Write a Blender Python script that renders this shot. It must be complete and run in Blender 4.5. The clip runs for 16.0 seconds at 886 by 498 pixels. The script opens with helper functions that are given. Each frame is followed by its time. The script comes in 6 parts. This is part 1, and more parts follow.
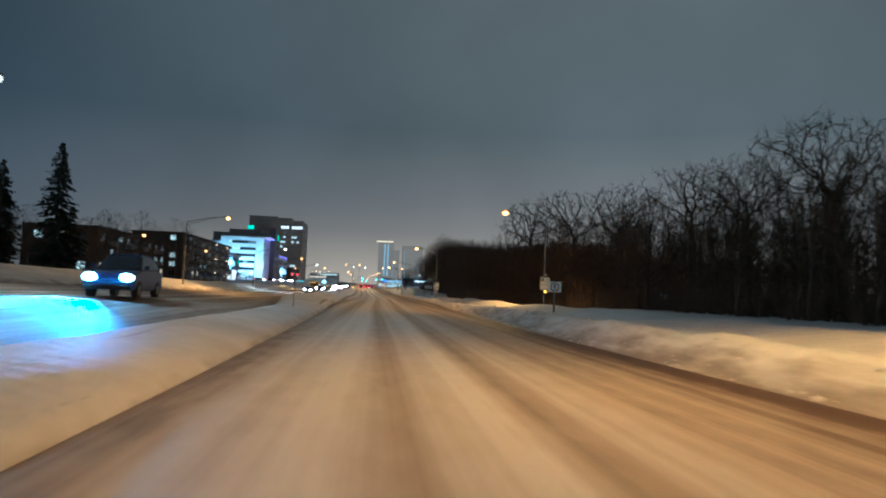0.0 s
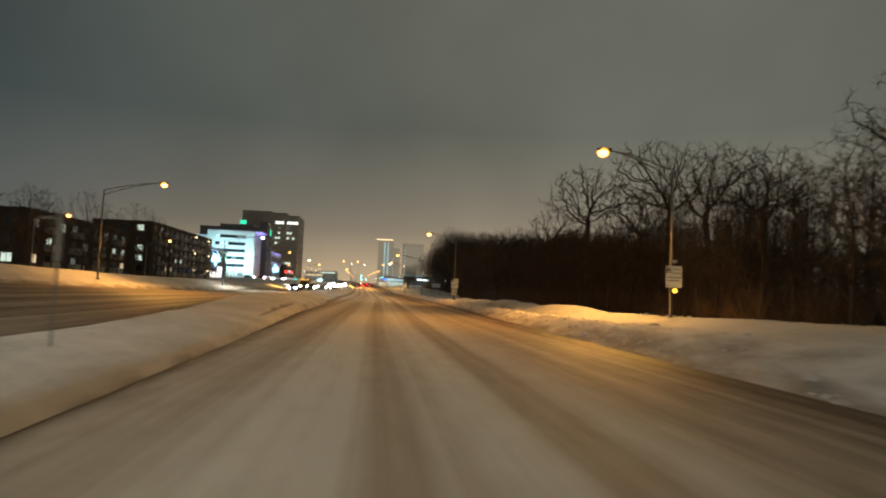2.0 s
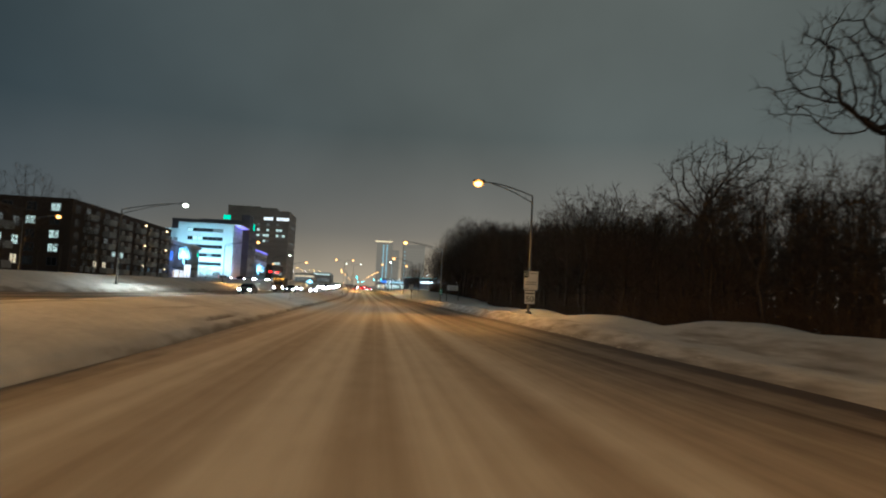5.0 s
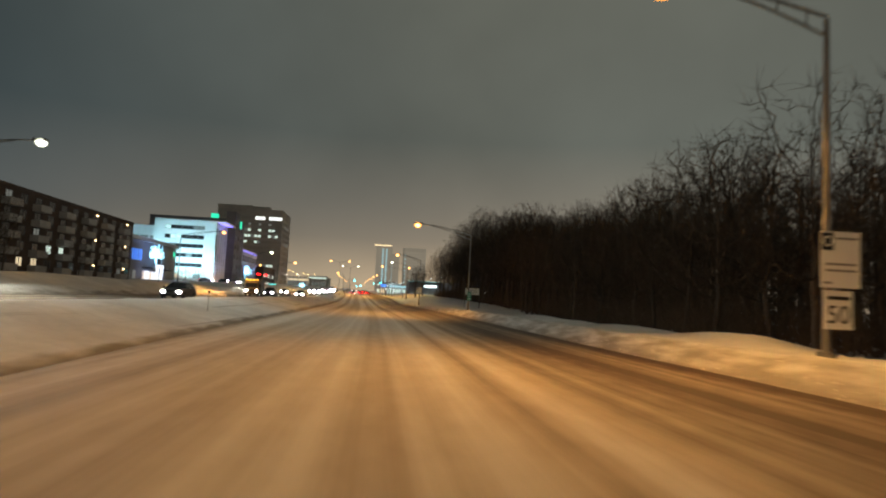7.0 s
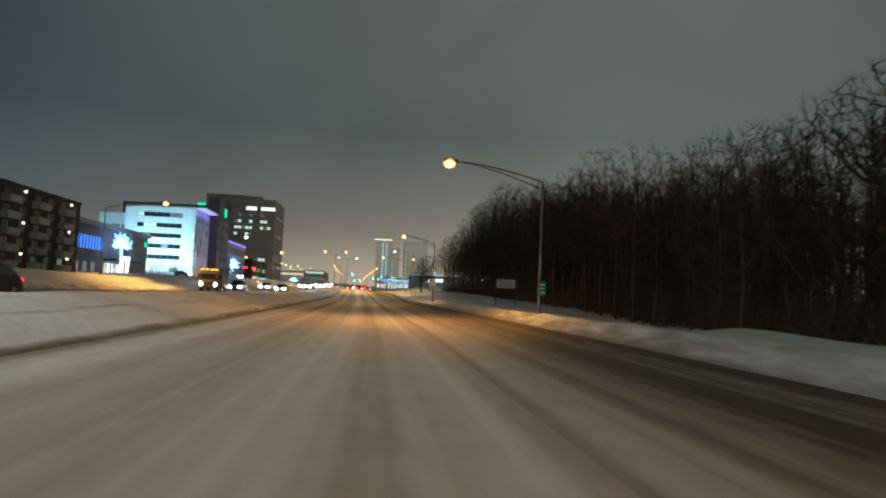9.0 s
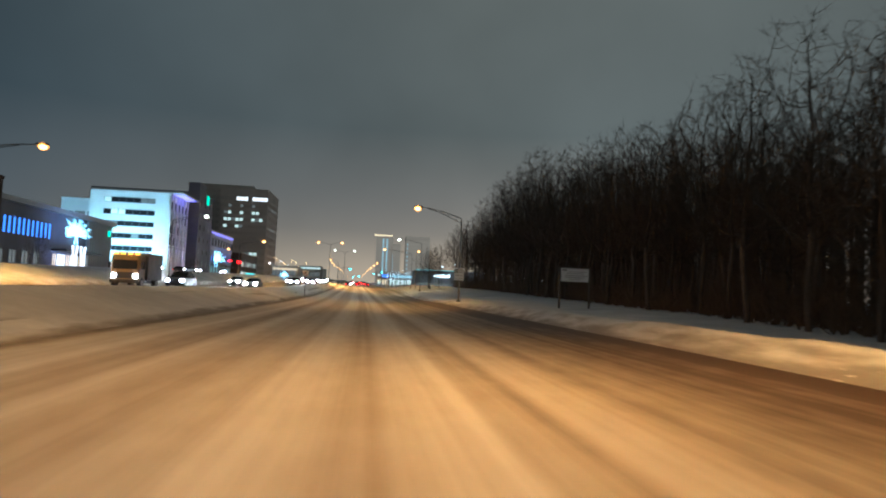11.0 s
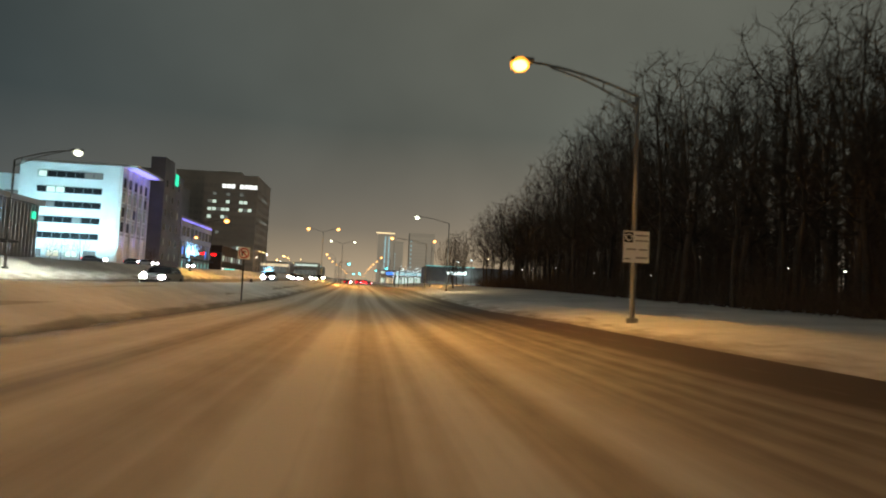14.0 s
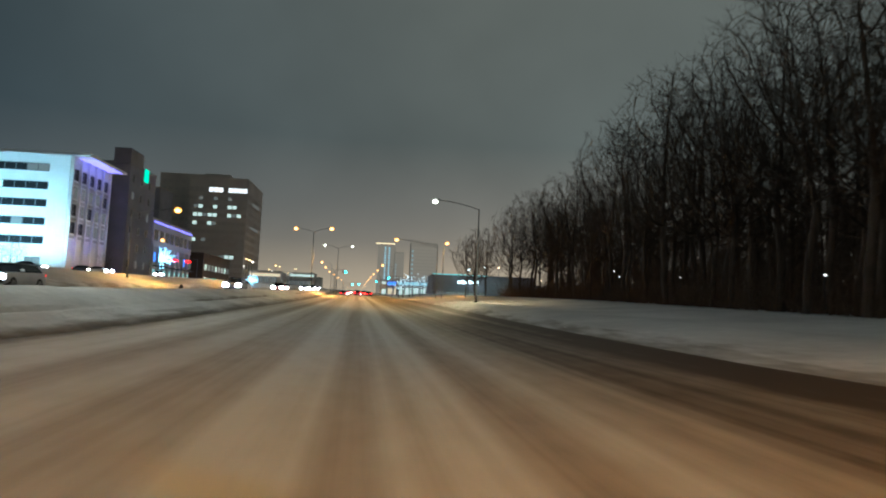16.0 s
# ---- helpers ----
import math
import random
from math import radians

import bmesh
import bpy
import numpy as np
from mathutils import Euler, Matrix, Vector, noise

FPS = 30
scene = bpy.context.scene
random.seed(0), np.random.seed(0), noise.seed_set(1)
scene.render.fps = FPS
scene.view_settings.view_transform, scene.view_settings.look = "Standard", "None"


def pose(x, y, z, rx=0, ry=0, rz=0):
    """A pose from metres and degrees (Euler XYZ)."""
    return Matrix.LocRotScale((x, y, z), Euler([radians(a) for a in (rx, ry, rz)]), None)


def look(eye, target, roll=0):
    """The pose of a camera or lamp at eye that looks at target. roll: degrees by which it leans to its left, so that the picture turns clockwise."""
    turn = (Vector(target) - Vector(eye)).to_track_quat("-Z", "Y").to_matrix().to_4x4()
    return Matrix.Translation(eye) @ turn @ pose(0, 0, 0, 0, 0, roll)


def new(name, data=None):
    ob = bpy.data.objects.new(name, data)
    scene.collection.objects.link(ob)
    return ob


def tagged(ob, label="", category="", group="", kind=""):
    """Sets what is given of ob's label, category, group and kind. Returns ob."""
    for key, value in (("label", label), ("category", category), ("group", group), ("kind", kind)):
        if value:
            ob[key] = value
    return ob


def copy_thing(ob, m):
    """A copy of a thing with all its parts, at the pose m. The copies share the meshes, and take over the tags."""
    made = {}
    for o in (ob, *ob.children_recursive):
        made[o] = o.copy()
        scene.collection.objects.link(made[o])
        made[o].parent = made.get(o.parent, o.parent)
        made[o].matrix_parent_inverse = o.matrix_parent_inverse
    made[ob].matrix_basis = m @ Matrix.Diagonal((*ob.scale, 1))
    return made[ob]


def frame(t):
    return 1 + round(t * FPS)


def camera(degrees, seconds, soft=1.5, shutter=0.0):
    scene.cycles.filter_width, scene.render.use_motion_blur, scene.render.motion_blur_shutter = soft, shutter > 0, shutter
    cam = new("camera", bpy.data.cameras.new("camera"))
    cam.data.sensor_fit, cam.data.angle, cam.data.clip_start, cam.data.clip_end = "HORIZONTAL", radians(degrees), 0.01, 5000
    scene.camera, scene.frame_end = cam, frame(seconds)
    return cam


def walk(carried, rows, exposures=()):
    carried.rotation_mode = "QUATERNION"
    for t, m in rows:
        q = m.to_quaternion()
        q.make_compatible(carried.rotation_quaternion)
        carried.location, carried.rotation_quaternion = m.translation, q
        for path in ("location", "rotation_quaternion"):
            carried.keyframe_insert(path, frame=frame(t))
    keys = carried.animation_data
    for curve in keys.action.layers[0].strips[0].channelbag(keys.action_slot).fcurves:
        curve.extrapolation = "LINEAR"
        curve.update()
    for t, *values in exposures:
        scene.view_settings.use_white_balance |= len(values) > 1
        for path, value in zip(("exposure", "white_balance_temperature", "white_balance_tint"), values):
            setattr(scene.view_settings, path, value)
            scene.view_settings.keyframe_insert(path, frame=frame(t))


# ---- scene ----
cam = camera(68, 16.0, soft=2.0, shutter=0.4)
PATH = [
    (0.0, pose(-0.230, 0.000, 1.433, 93.911, -2.211, -5.937)),
    (0.5, pose(-0.206, 6.756, 1.422, 93.881, -2.169, -5.948)),
    (1.0, pose(-0.191, 13.565, 1.418, 93.868, -2.239, -5.972)),
    (1.5, pose(-0.184, 20.472, 1.420, 93.838, -2.294, -5.954)),
    (2.0, pose(-0.183, 27.520, 1.400, 93.838, -2.301, -5.959)),
    (2.5, pose(-0.170, 34.721, 1.388, 93.845, -2.278, -6.014)),
    (3.0, pose(-0.134, 42.057, 1.364, 93.759, -2.218, -5.999)),
    (3.5, pose(-0.080, 49.526, 1.377, 93.837, -2.545, -6.050)),
    (4.0, pose(-0.025, 57.017, 1.396, 93.860, -2.535, -6.065)),
    (6.5, pose(0.224, 93.702, 1.407, 94.672, -2.779, -6.183)),
    (7.0, pose(0.257, 100.911, 1.406, 94.626, -2.732, -6.177)),
    (7.5, pose(0.287, 108.054, 1.405, 94.588, -2.690, -6.172)),
    (8.0, pose(0.325, 115.152, 1.399, 94.463, -2.605, -6.175)),
    (10.5, pose(0.515, 149.958, 1.391, 93.974, -2.402, -6.145)),
    (11.0, pose(0.464, 156.809, 1.387, 93.942, -2.459, -6.157)),
    (11.5, pose(0.362, 163.701, 1.385, 93.935, -2.473, -6.173)),
    (12.0, pose(0.223, 170.608, 1.377, 93.902, -2.482, -6.119)),
    (12.5, pose(0.080, 177.404, 1.372, 93.879, -2.516, -6.069)),
    (13.0, pose(-0.048, 184.079, 1.374, 93.839, -2.480, -6.067)),
    (13.5, pose(-0.165, 190.727, 1.409, 93.831, -2.502, -6.049)),
    (14.0, pose(-0.238, 197.227, 1.423, 93.904, -2.637, -6.079)),
    (14.5, pose(-0.274, 203.589, 1.411, 93.938, -2.616, -6.096)),
    (15.0, pose(-0.290, 209.930, 1.407, 94.155, -2.464, -6.105)),
    (15.5, pose(-0.342, 216.472, 1.409, 94.601, -2.370, -6.075)),
    (16.0, pose(-0.408, 223.121, 1.408, 94.894, -2.300, -6.067)),
]
walk(cam, PATH, exposures=[(0.0, 0.13, 4950, 7), (0.5, 0.15, 5600, 8), (1.0, 0.22, 6700, 9), (2.0, 0.25, 7000, 9), (2.5, 0.22, 6700, 9), (3.5, 0.02, 5500, 5), (4.0, -0.04, 5050, 4), (6.5, 0.15, 7000, 9), (7.0, 0.18, 6700, 9), (7.5, 0.05, 5700, 6), (8.0, 0.0, 5600, 6), (10.5, 0.33, 6500, 9), (11.0, 0.2, 5550, 8), (11.5, 0.12, 5300, 6), (12.0, -0.05, 5500, 6), (12.5, -0.08, 5800, 7), (13.0, -0.06, 6400, 8), (13.5, 0.0, 6800, 9), (14.0, 0.1, 6800, 9), (14.5, 0.12, 6500, 9), (15.0, 0.15, 5600, 7), (15.5, 0.24, 5700, 6), (16.0, 0.16, 5800, 6)])

# ---- night sky: low cloud lit by the city ----
world = bpy.data.worlds.new("night_sky")
scene.world = world
world.use_nodes = True
wn = world.node_tree.nodes
wl = world.node_tree.links
bg = wn["Background"]
tc = wn.new("ShaderNodeTexCoord")
sep = wn.new("ShaderNodeSeparateXYZ")
wl.new(tc.outputs["Generated"], sep.inputs[0])
ramp = wn.new("ShaderNodeValToRGB")
ramp.color_ramp.elements[0].position = 0.0
ramp.color_ramp.elements[0].color = (0.420, 0.335, 0.250, 1)
ramp.color_ramp.elements[1].position = 0.55
ramp.color_ramp.elements[1].color = (0.099, 0.1055, 0.094, 1)
e = ramp.color_ramp.elements.new(0.8)
e.color = (0.050, 0.051, 0.044, 1)
e = ramp.color_ramp.elements.new(0.09)
e.color = (0.200, 0.180, 0.154, 1)
e = ramp.color_ramp.elements.new(0.24)
e.color = (0.095, 0.105, 0.098, 1)
wl.new(sep.outputs["Z"], ramp.inputs[0])
cloud = wn.new("ShaderNodeTexNoise")
cloud.inputs["Scale"].default_value = 2.2
cloud.inputs["Detail"].default_value = 4.0
wl.new(tc.outputs["Generated"], cloud.inputs["Vector"])
cr = wn.new("ShaderNodeMapRange")
cr.inputs["From Min"].default_value = 0.3
cr.inputs["From Max"].default_value = 0.7
cr.inputs["To Min"].default_value = 0.82
cr.inputs["To Max"].default_value = 1.18
wl.new(cloud.outputs[0], cr.inputs["Value"])
mul = wn.new("ShaderNodeVectorMath")
mul.operation = "SCALE"
wl.new(ramp.outputs[0], mul.inputs[0])
wl.new(cr.outputs[0], mul.inputs["Scale"])
lr = wn.new("ShaderNodeValToRGB")
lr.color_ramp.elements[0].position, lr.color_ramp.elements[0].color = 0.20, (0.30, 0.415, 0.52, 1)
lr.color_ramp.elements[1].position, lr.color_ramp.elements[1].color = 0.56, (1.10, 1.08, 1.02, 1)
lx = wn.new("ShaderNodeMapRange")
lx.inputs["From Min"].default_value, lx.inputs["From Max"].default_value = -1.0, 1.0
wl.new(sep.outputs["X"], lx.inputs["Value"])
wl.new(lx.outputs[0], lr.inputs[0])
tint = wn.new("ShaderNodeVectorMath")
tint.operation = "MULTIPLY"
wl.new(mul.outputs[0], tint.inputs[0])
wl.new(lr.outputs[0], tint.inputs[1])
city = wn.new("ShaderNodeVectorMath")
city.operation = "DOT_PRODUCT"
city.inputs[1].default_value = Vector((-0.02, 1.0, 0.02)).normalized()
wl.new(tc.outputs["Generated"], city.inputs[0])
gl = wn.new("ShaderNodeMapRange")
gl.interpolation_type = "SMOOTHERSTEP"
gl.inputs["From Min"].default_value, gl.inputs["From Max"].default_value = 0.86, 1.0
wl.new(city.outputs["Value"], gl.inputs["Value"])
warm = wn.new("ShaderNodeVectorMath")
warm.operation = "SCALE"
warm.inputs[0].default_value = (0.125, 0.080, 0.030)
low = wn.new("ShaderNodeMapRange")
low.interpolation_type = "SMOOTHERSTEP"
low.inputs["From Min"].default_value, low.inputs["From Max"].default_value = -0.06, 0.17
low.inputs["To Min"].default_value, low.inputs["To Max"].default_value = 1.0, 0.0
wl.new(sep.outputs["Z"], low.inputs["Value"])
both = wn.new("ShaderNodeMath")
both.operation = "MULTIPLY"
wl.new(gl.outputs[0], both.inputs[0])
wl.new(low.outputs[0], both.inputs[1])
wl.new(both.outputs[0], warm.inputs["Scale"])
glow = wn.new("ShaderNodeVectorMath")
wl.new(tint.outputs[0], glow.inputs[0])
wl.new(warm.outputs[0], glow.inputs[1])
wl.new(glow.outputs[0], bg.inputs["Color"])
bg.inputs["Strength"].default_value = 1.0

SODIUM = (1.0, 0.47, 0.105)
LED = (0.95, 1.0, 0.86)
LAMP_POWER = 3600.0


def spot_light(name, place, target, watts, colour, degrees=150, blend=0.9, size=0.25):
    data = bpy.data.lights.new(name, "SPOT")
    data.energy, data.color, data.spot_size, data.spot_blend = watts, colour, radians(degrees), blend
    data.shadow_soft_size = size
    ob = new(name, data)
    ob.matrix_world = look(place, target)
    return ob


# ---- materials ----
MATS = {}


def material(name, colour, rough=0.7, metal=0.0, grain=0.0, scale=8.0, bump=0.0, emit=None, power=0.0, patch=0.0, patch_scale=0.7, random_tint=0.0):
    if name in MATS:
        return MATS[name]
    m = bpy.data.materials.new(name)
    m.use_nodes = True
    n, l = m.node_tree.nodes, m.node_tree.links
    b = n["Principled BSDF"]
    b.inputs["Base Color"].default_value = (*colour, 1)
    b.inputs["Roughness"].default_value = rough
    b.inputs["Metallic"].default_value = metal
    if grain or patch or random_tint:
        t = n.new("ShaderNodeTexCoord")
        a = n.new("ShaderNodeTexNoise")
        a.inputs["Scale"].default_value = scale
        a.inputs["Detail"].default_value = 6.0
        l.new(t.outputs["Object"], a.inputs["Vector"])
        p = n.new("ShaderNodeTexNoise")
        p.inputs["Scale"].default_value = patch_scale
        p.inputs["Detail"].default_value = 3.0
        l.new(t.outputs["Object"], p.inputs["Vector"])
        m1 = n.new("ShaderNodeMapRange")
        m1.inputs["To Min"].default_value, m1.inputs["To Max"].default_value = 1 - grain, 1 + grain
        l.new(a.outputs[0], m1.inputs["Value"])
        m2 = n.new("ShaderNodeMapRange")
        m2.inputs["From Min"].default_value, m2.inputs["From Max"].default_value = 0.3, 0.7
        m2.inputs["To Min"].default_value, m2.inputs["To Max"].default_value = 1 - patch, 1 + patch
        l.new(p.outputs[0], m2.inputs["Value"])
        mm = n.new("ShaderNodeMath")
        mm.operation = "MULTIPLY"
        l.new(m1.outputs[0], mm.inputs[0])
        l.new(m2.outputs[0], mm.inputs[1])
        last = mm
        if random_tint:
            oi = n.new("ShaderNodeObjectInfo")
            m3 = n.new("ShaderNodeMapRange")
            m3.inputs["To Min"].default_value, m3.inputs["To Max"].default_value = 1 - random_tint, 1 + random_tint
            l.new(oi.outputs["Random"], m3.inputs["Value"])
            mk = n.new("ShaderNodeMath")
            mk.operation = "MULTIPLY"
            l.new(mm.outputs[0], mk.inputs[0])
            l.new(m3.outputs[0], mk.inputs[1])
            last = mk
        v = n.new("ShaderNodeVectorMath")
        v.operation = "SCALE"
        v.inputs[0].default_value = colour
        l.new(last.outputs[0], v.inputs["Scale"])
        l.new(v.outputs[0], b.inputs["Base Color"])
        if bump:
            bu = n.new("ShaderNodeBump")
            bu.inputs["Strength"].default_value = bump
            bu.inputs["Distance"].default_value = 0.12
            l.new(a.outputs[0], bu.inputs["Height"])
            l.new(bu.outputs[0], b.inputs["Normal"])
    if emit:
        b.inputs["Emission Color"].default_value = (*emit, 1)
        b.inputs["Emission Strength"].default_value = power
    MATS[name] = m
    return m


SNOW = material("snow", (0.74, 0.725, 0.71), 0.75, grain=0.14, scale=2.2, bump=0.9, patch=0.16, patch_scale=0.25)
BARK = material("bark", (0.10, 0.073, 0.054), 0.95, grain=0.35, scale=9, bump=0.4, patch=0.25, random_tint=0.3)
TWIG = material("twigs", (0.078, 0.052, 0.034), 0.95, grain=0.25, scale=2, patch=0.3, random_tint=0.3)
NEEDLE = material("needles", (0.03, 0.045, 0.035), 0.9, grain=0.4, scale=4, patch=0.3)
STEEL = material("galvanised_steel", (0.20, 0.20, 0.20), 0.6, 0.4, grain=0.15, scale=6, patch=0.2)
DARKSTEEL = material("dark_steel", (0.05, 0.05, 0.05), 0.5, 0.5, grain=0.2, scale=5)
RUBBER = material("rubber", (0.02, 0.02, 0.02), 0.85, grain=0.2, scale=20)
GLASS = material("dark_glass", (0.02, 0.024, 0.03), 0.08, grain=0.1, scale=1)
SODIUM_GLOW = material("sodium_bulb", (0.9, 0.6, 0.3), 0.4, emit=(1.0, 0.74, 0.30), power=7)
LED_GLOW = material("led_lens", (0.9, 0.9, 0.8), 0.4, emit=(0.95, 1.0, 0.72), power=20)


def bowl_material(name, glow, power):
    """Lamp bowl: clear glass that lights up softly in the lamp's colour."""
    m = bpy.data.materials.new(name)
    m.use_nodes = True
    n, l = m.node_tree.nodes, m.node_tree.links
    out = n["Material Output"]
    clear = n.new("ShaderNodeBsdfTransparent")
    em = n.new("ShaderNodeEmission")
    em.inputs["Color"].default_value, em.inputs["Strength"].default_value = (*glow, 1), power
    mx = n.new("ShaderNodeMixShader")
    mx.inputs[0].default_value = 0.6
    l.new(clear.outputs[0], mx.inputs[1])
    l.new(em.outputs[0], mx.inputs[2])
    l.new(mx.outputs[0], out.inputs["Surface"])
    return m


BOWLS = {"sodium_bulb": bowl_material("sodium_bowl", (1.0, 0.35, 0.035), 2.8), "led_lens": bowl_material("led_bowl", (0.95, 1.0, 0.8), 1.2)}
WOOD = material("weathered_wood", (0.11, 0.09, 0.075), 0.85, grain=0.3, scale=12, bump=0.3)
SIGN_WHITE = material("sign_white", (0.9, 0.9, 0.9), 0.45, grain=0.05, scale=5, patch=0.06)
SIGN_BACK = material("sign_aluminium", (0.4, 0.4, 0.4), 0.5, 0.5, grain=0.1, scale=5)
TEXT_GREY = material("sign_text_grey", (0.28, 0.28, 0.29), 0.6, grain=0.1, scale=5)
BLACK = material("sign_black", (0.02, 0.02, 0.02), 0.6)
SIGN_RED = material("sign_red", (0.5, 0.03, 0.03), 0.5)
SIGN_GREEN = material("sign_green", (0.02, 0.25, 0.18), 0.5)

# ---- mesh helpers ----


def mesh_object(name, verts, faces, mat, parent=None, smooth=False):
    me = bpy.data.meshes.new(name)
    me.from_pydata(verts, [], faces)
    if smooth:
        me.polygons.foreach_set("use_smooth", [True] * len(me.polygons))
    me.materials.append(mat)
    me.update()
    ob = new(name, me)
    if parent:
        ob.parent = parent
    return ob


def part(name, bm, mat, parent=None, label=""):
    me = bpy.data.meshes.new(name)
    bm.normal_update()
    bm.to_mesh(me)
    bm.free()
    me.materials.append(mat)
    ob = new(name, me)
    if parent:
        ob.parent = parent
    if label:
        ob["label"] = label
    return ob


def thing(name, place, label, category, group="", kind="", rz=0.0):
    ob = new(name)
    ob.empty_display_size = 0.2
    ob.matrix_world = pose(*place, 0, 0, rz)
    return tagged(ob, label, category, group, kind)


def box(bm, x0, x1, y0, y1, z0, z1, bevel=0.0):
    m = Matrix.Translation(((x0 + x1) / 2, (y0 + y1) / 2, (z0 + z1) / 2)) @ Matrix.Diagonal((abs(x1 - x0), abs(y1 - y0), abs(z1 - z0), 1))
    r = bmesh.ops.create_cube(bm, size=1, matrix=m)
    if bevel:
        edges = {e for v in r["verts"] for e in v.link_edges}
        bmesh.ops.bevel(bm, geom=list(edges), offset=bevel, segments=2, affect="EDGES", profile=0.5)
    return bm


def boxed(*a, bevel=0.0):
    return box(bmesh.new(), *a, bevel=bevel)


def tube(bm, points, radii, sides=8):
    """A tapered tube through the points."""
    pts = [Vector(p) for p in points]
    rings = []
    for i, p in enumerate(pts):
        d = (pts[min(i + 1, len(pts) - 1)] - pts[max(i - 1, 0)]).normalized()
        a = d.orthogonal().normalized()
        if abs(d.z) < 0.95:
            a = d.cross(Vector((0, 0, 1))).normalized()
        b = d.cross(a)
        r = radii[i] if hasattr(radii, "__len__") else radii
        rings.append([bm.verts.new(p + r * (math.cos(k * 2 * math.pi / sides) * a + math.sin(k * 2 * math.pi / sides) * b)) for k in range(sides)])
    for u, v in zip(rings, rings[1:]):
        for k in range(sides):
            bm.faces.new((u[k], u[(k + 1) % sides], v[(k + 1) % sides], v[k]))
    bm.faces.new(rings[0][::-1])
    bm.faces.new(rings[-1])
    return bm


def disc(bm, centre, normal, radius, depth, sides=20):
    m = Matrix.Translation(centre) @ Vector(normal).to_track_quat("Z", "Y").to_matrix().to_4x4()
    bmesh.ops.create_cone(bm, cap_ends=True, segments=sides, radius1=radius, radius2=radius, depth=depth, matrix=m)
    return bm


def ball(bm, centre, radius, scale=(1, 1, 1), u=12, v=8):
    bmesh.ops.create_uvsphere(bm, u_segments=u, v_segments=v, radius=radius, matrix=Matrix.Translation(centre) @ Matrix.Diagonal((*scale, 1)))
    return bm


# ---- plan: edges and heights along the boulevard ----
def piecewise(pairs):
    xs, ys = zip(*pairs)
    return lambda v: np.interp(v, xs, ys)


edge_left = piecewise([(-60, -2.4), (10, -2.95), (30, -3.25), (45, -3.6), (66, -4.4), (90, -4.6), (110, -5.05), (128, -5.6), (160, -5.85), (180, -6.05), (203, -6.5), (218, -6.9), (241, -7.0), (257, -7.3), (300, -8.3), (349, -9.8), (520, -18), (1500, -42)])
edge_right = piecewise([(-60, 7.3), (20, 6.4), (28, 6.35), (36, 6.65), (49, 6.85), (66, 7.1), (76, 7.6), (83, 8.0), (100, 8.4), (115, 8.7), (136, 8.6), (148, 8.4), (165, 7.8), (190, 7.2), (207, 7.3), (222, 7.3), (235, 6.5), (258, 6.3), (300, 6.3), (349, 6.0), (520, 1.5), (1500, -22)])
far_edge_right = piecewise([(-60, -6.0), (15, -6.1), (38, -6.3), (45, -6.9), (60, -8.7), (70, -10.0), (86, -12.2), (200, -12.6), (300, -13.4), (349, -13.6), (520, -20), (1500, -44)])
far_edge_left = piecewise([(-60, -25), (60, -24), (120, -23), (300, -24), (349, -25), (520, -31), (1500, -56)])
woods_edge = piecewise([(-60, 24), (60, 21), (115, 18.5), (165, 19.5), (200, 23), (235, 27), (300, 25), (350, 24)])
lane_middle = piecewise([(-60, 0.1), (60, 0), (120, 0.35), (150, 0.5), (223, -0.4), (300, -2.2), (520, -8), (1500, -32)])
bank_crest = piecewise([(-60, 0.3), (48, 0.28), (60, 0.36), (78, 0.4), (86, 0.12), (100, 0.15), (130, 0.15), (185, 0.15), (205, 0.1), (330, 0.1), (400, 0.05)])
shoulder = piecewise([(-60, 0.42), (30, 0.5), (45, 0.5), (58, 0.26), (66, 0.1), (84, 0.06), (100, 0.4), (115, 0.47), (150, 0.45), (165, 0.38), (195, 0.34), (219, 0.6), (290, 0.62), (400, 0.4)])


backland = piecewise([(-60, 0.8), (50, 0.8), (66, 0.5), (95, 0.3), (115, 0.1), (172, 0.1), (200, 0.75), (230, 1.0), (300, 1.6), (400, 1.6)])
furrow_line = piecewise([(-60, 1.0), (66, 0.66), (90, 0.6), (130, 1.3), (180, 1.2), (230, 1.5), (300, 1.6)])


def road_height(y):
    y = np.asarray(y, float)
    a = np.clip(y - 200, 0, 57)
    return 0.00014 * a * a + 0.016 * np.clip(y - 257, 0, 500) + 0.008 * np.clip(y - 757, 0, 5000)


def smooth(a, b, v):
    t = np.clip((v - a) / (b - a), 0, 1)
    return t * t * (3 - 2 * t)


def furrowed(y):
    """Where a ploughed furrow shows in the median."""
    return smooth(40, 64, y) * (1 - smooth(95, 112, y)) + smooth(160, 172, y)


def lift(y, x=-16.0):
    """Height of the opposite carriageway above ours, leaning up to its outer side."""
    rise = 0.36 * np.exp(-((x + 11) ** 2 / 14 + (y - 28) ** 2 / 70))
    return 0.22 + rise + 0.13 * smooth(70, 190, y) + (0.05 - 0.035 * smooth(70, 130, y)) * np.clip(far_edge_right(y) - x, 0, far_edge_right(y) - far_edge_left(y))


def crossfall(x, y):
    """The carriageway leans up to both kerbs further on; the verge levels out again behind the bank."""
    er = edge_right(y)
    left = 0.05 * smooth(100, 200, y) * np.clip(-1 - x, 0, np.maximum(-1 - edge_left(y), 0))
    right = 0.075 * smooth(120, 200, y) * (1 - smooth(300, 420, y)) * np.clip(x - 1.5, 0, np.maximum(er - 1.5, 0)) * (1 - smooth(1, 9, x - er))
    return left + right


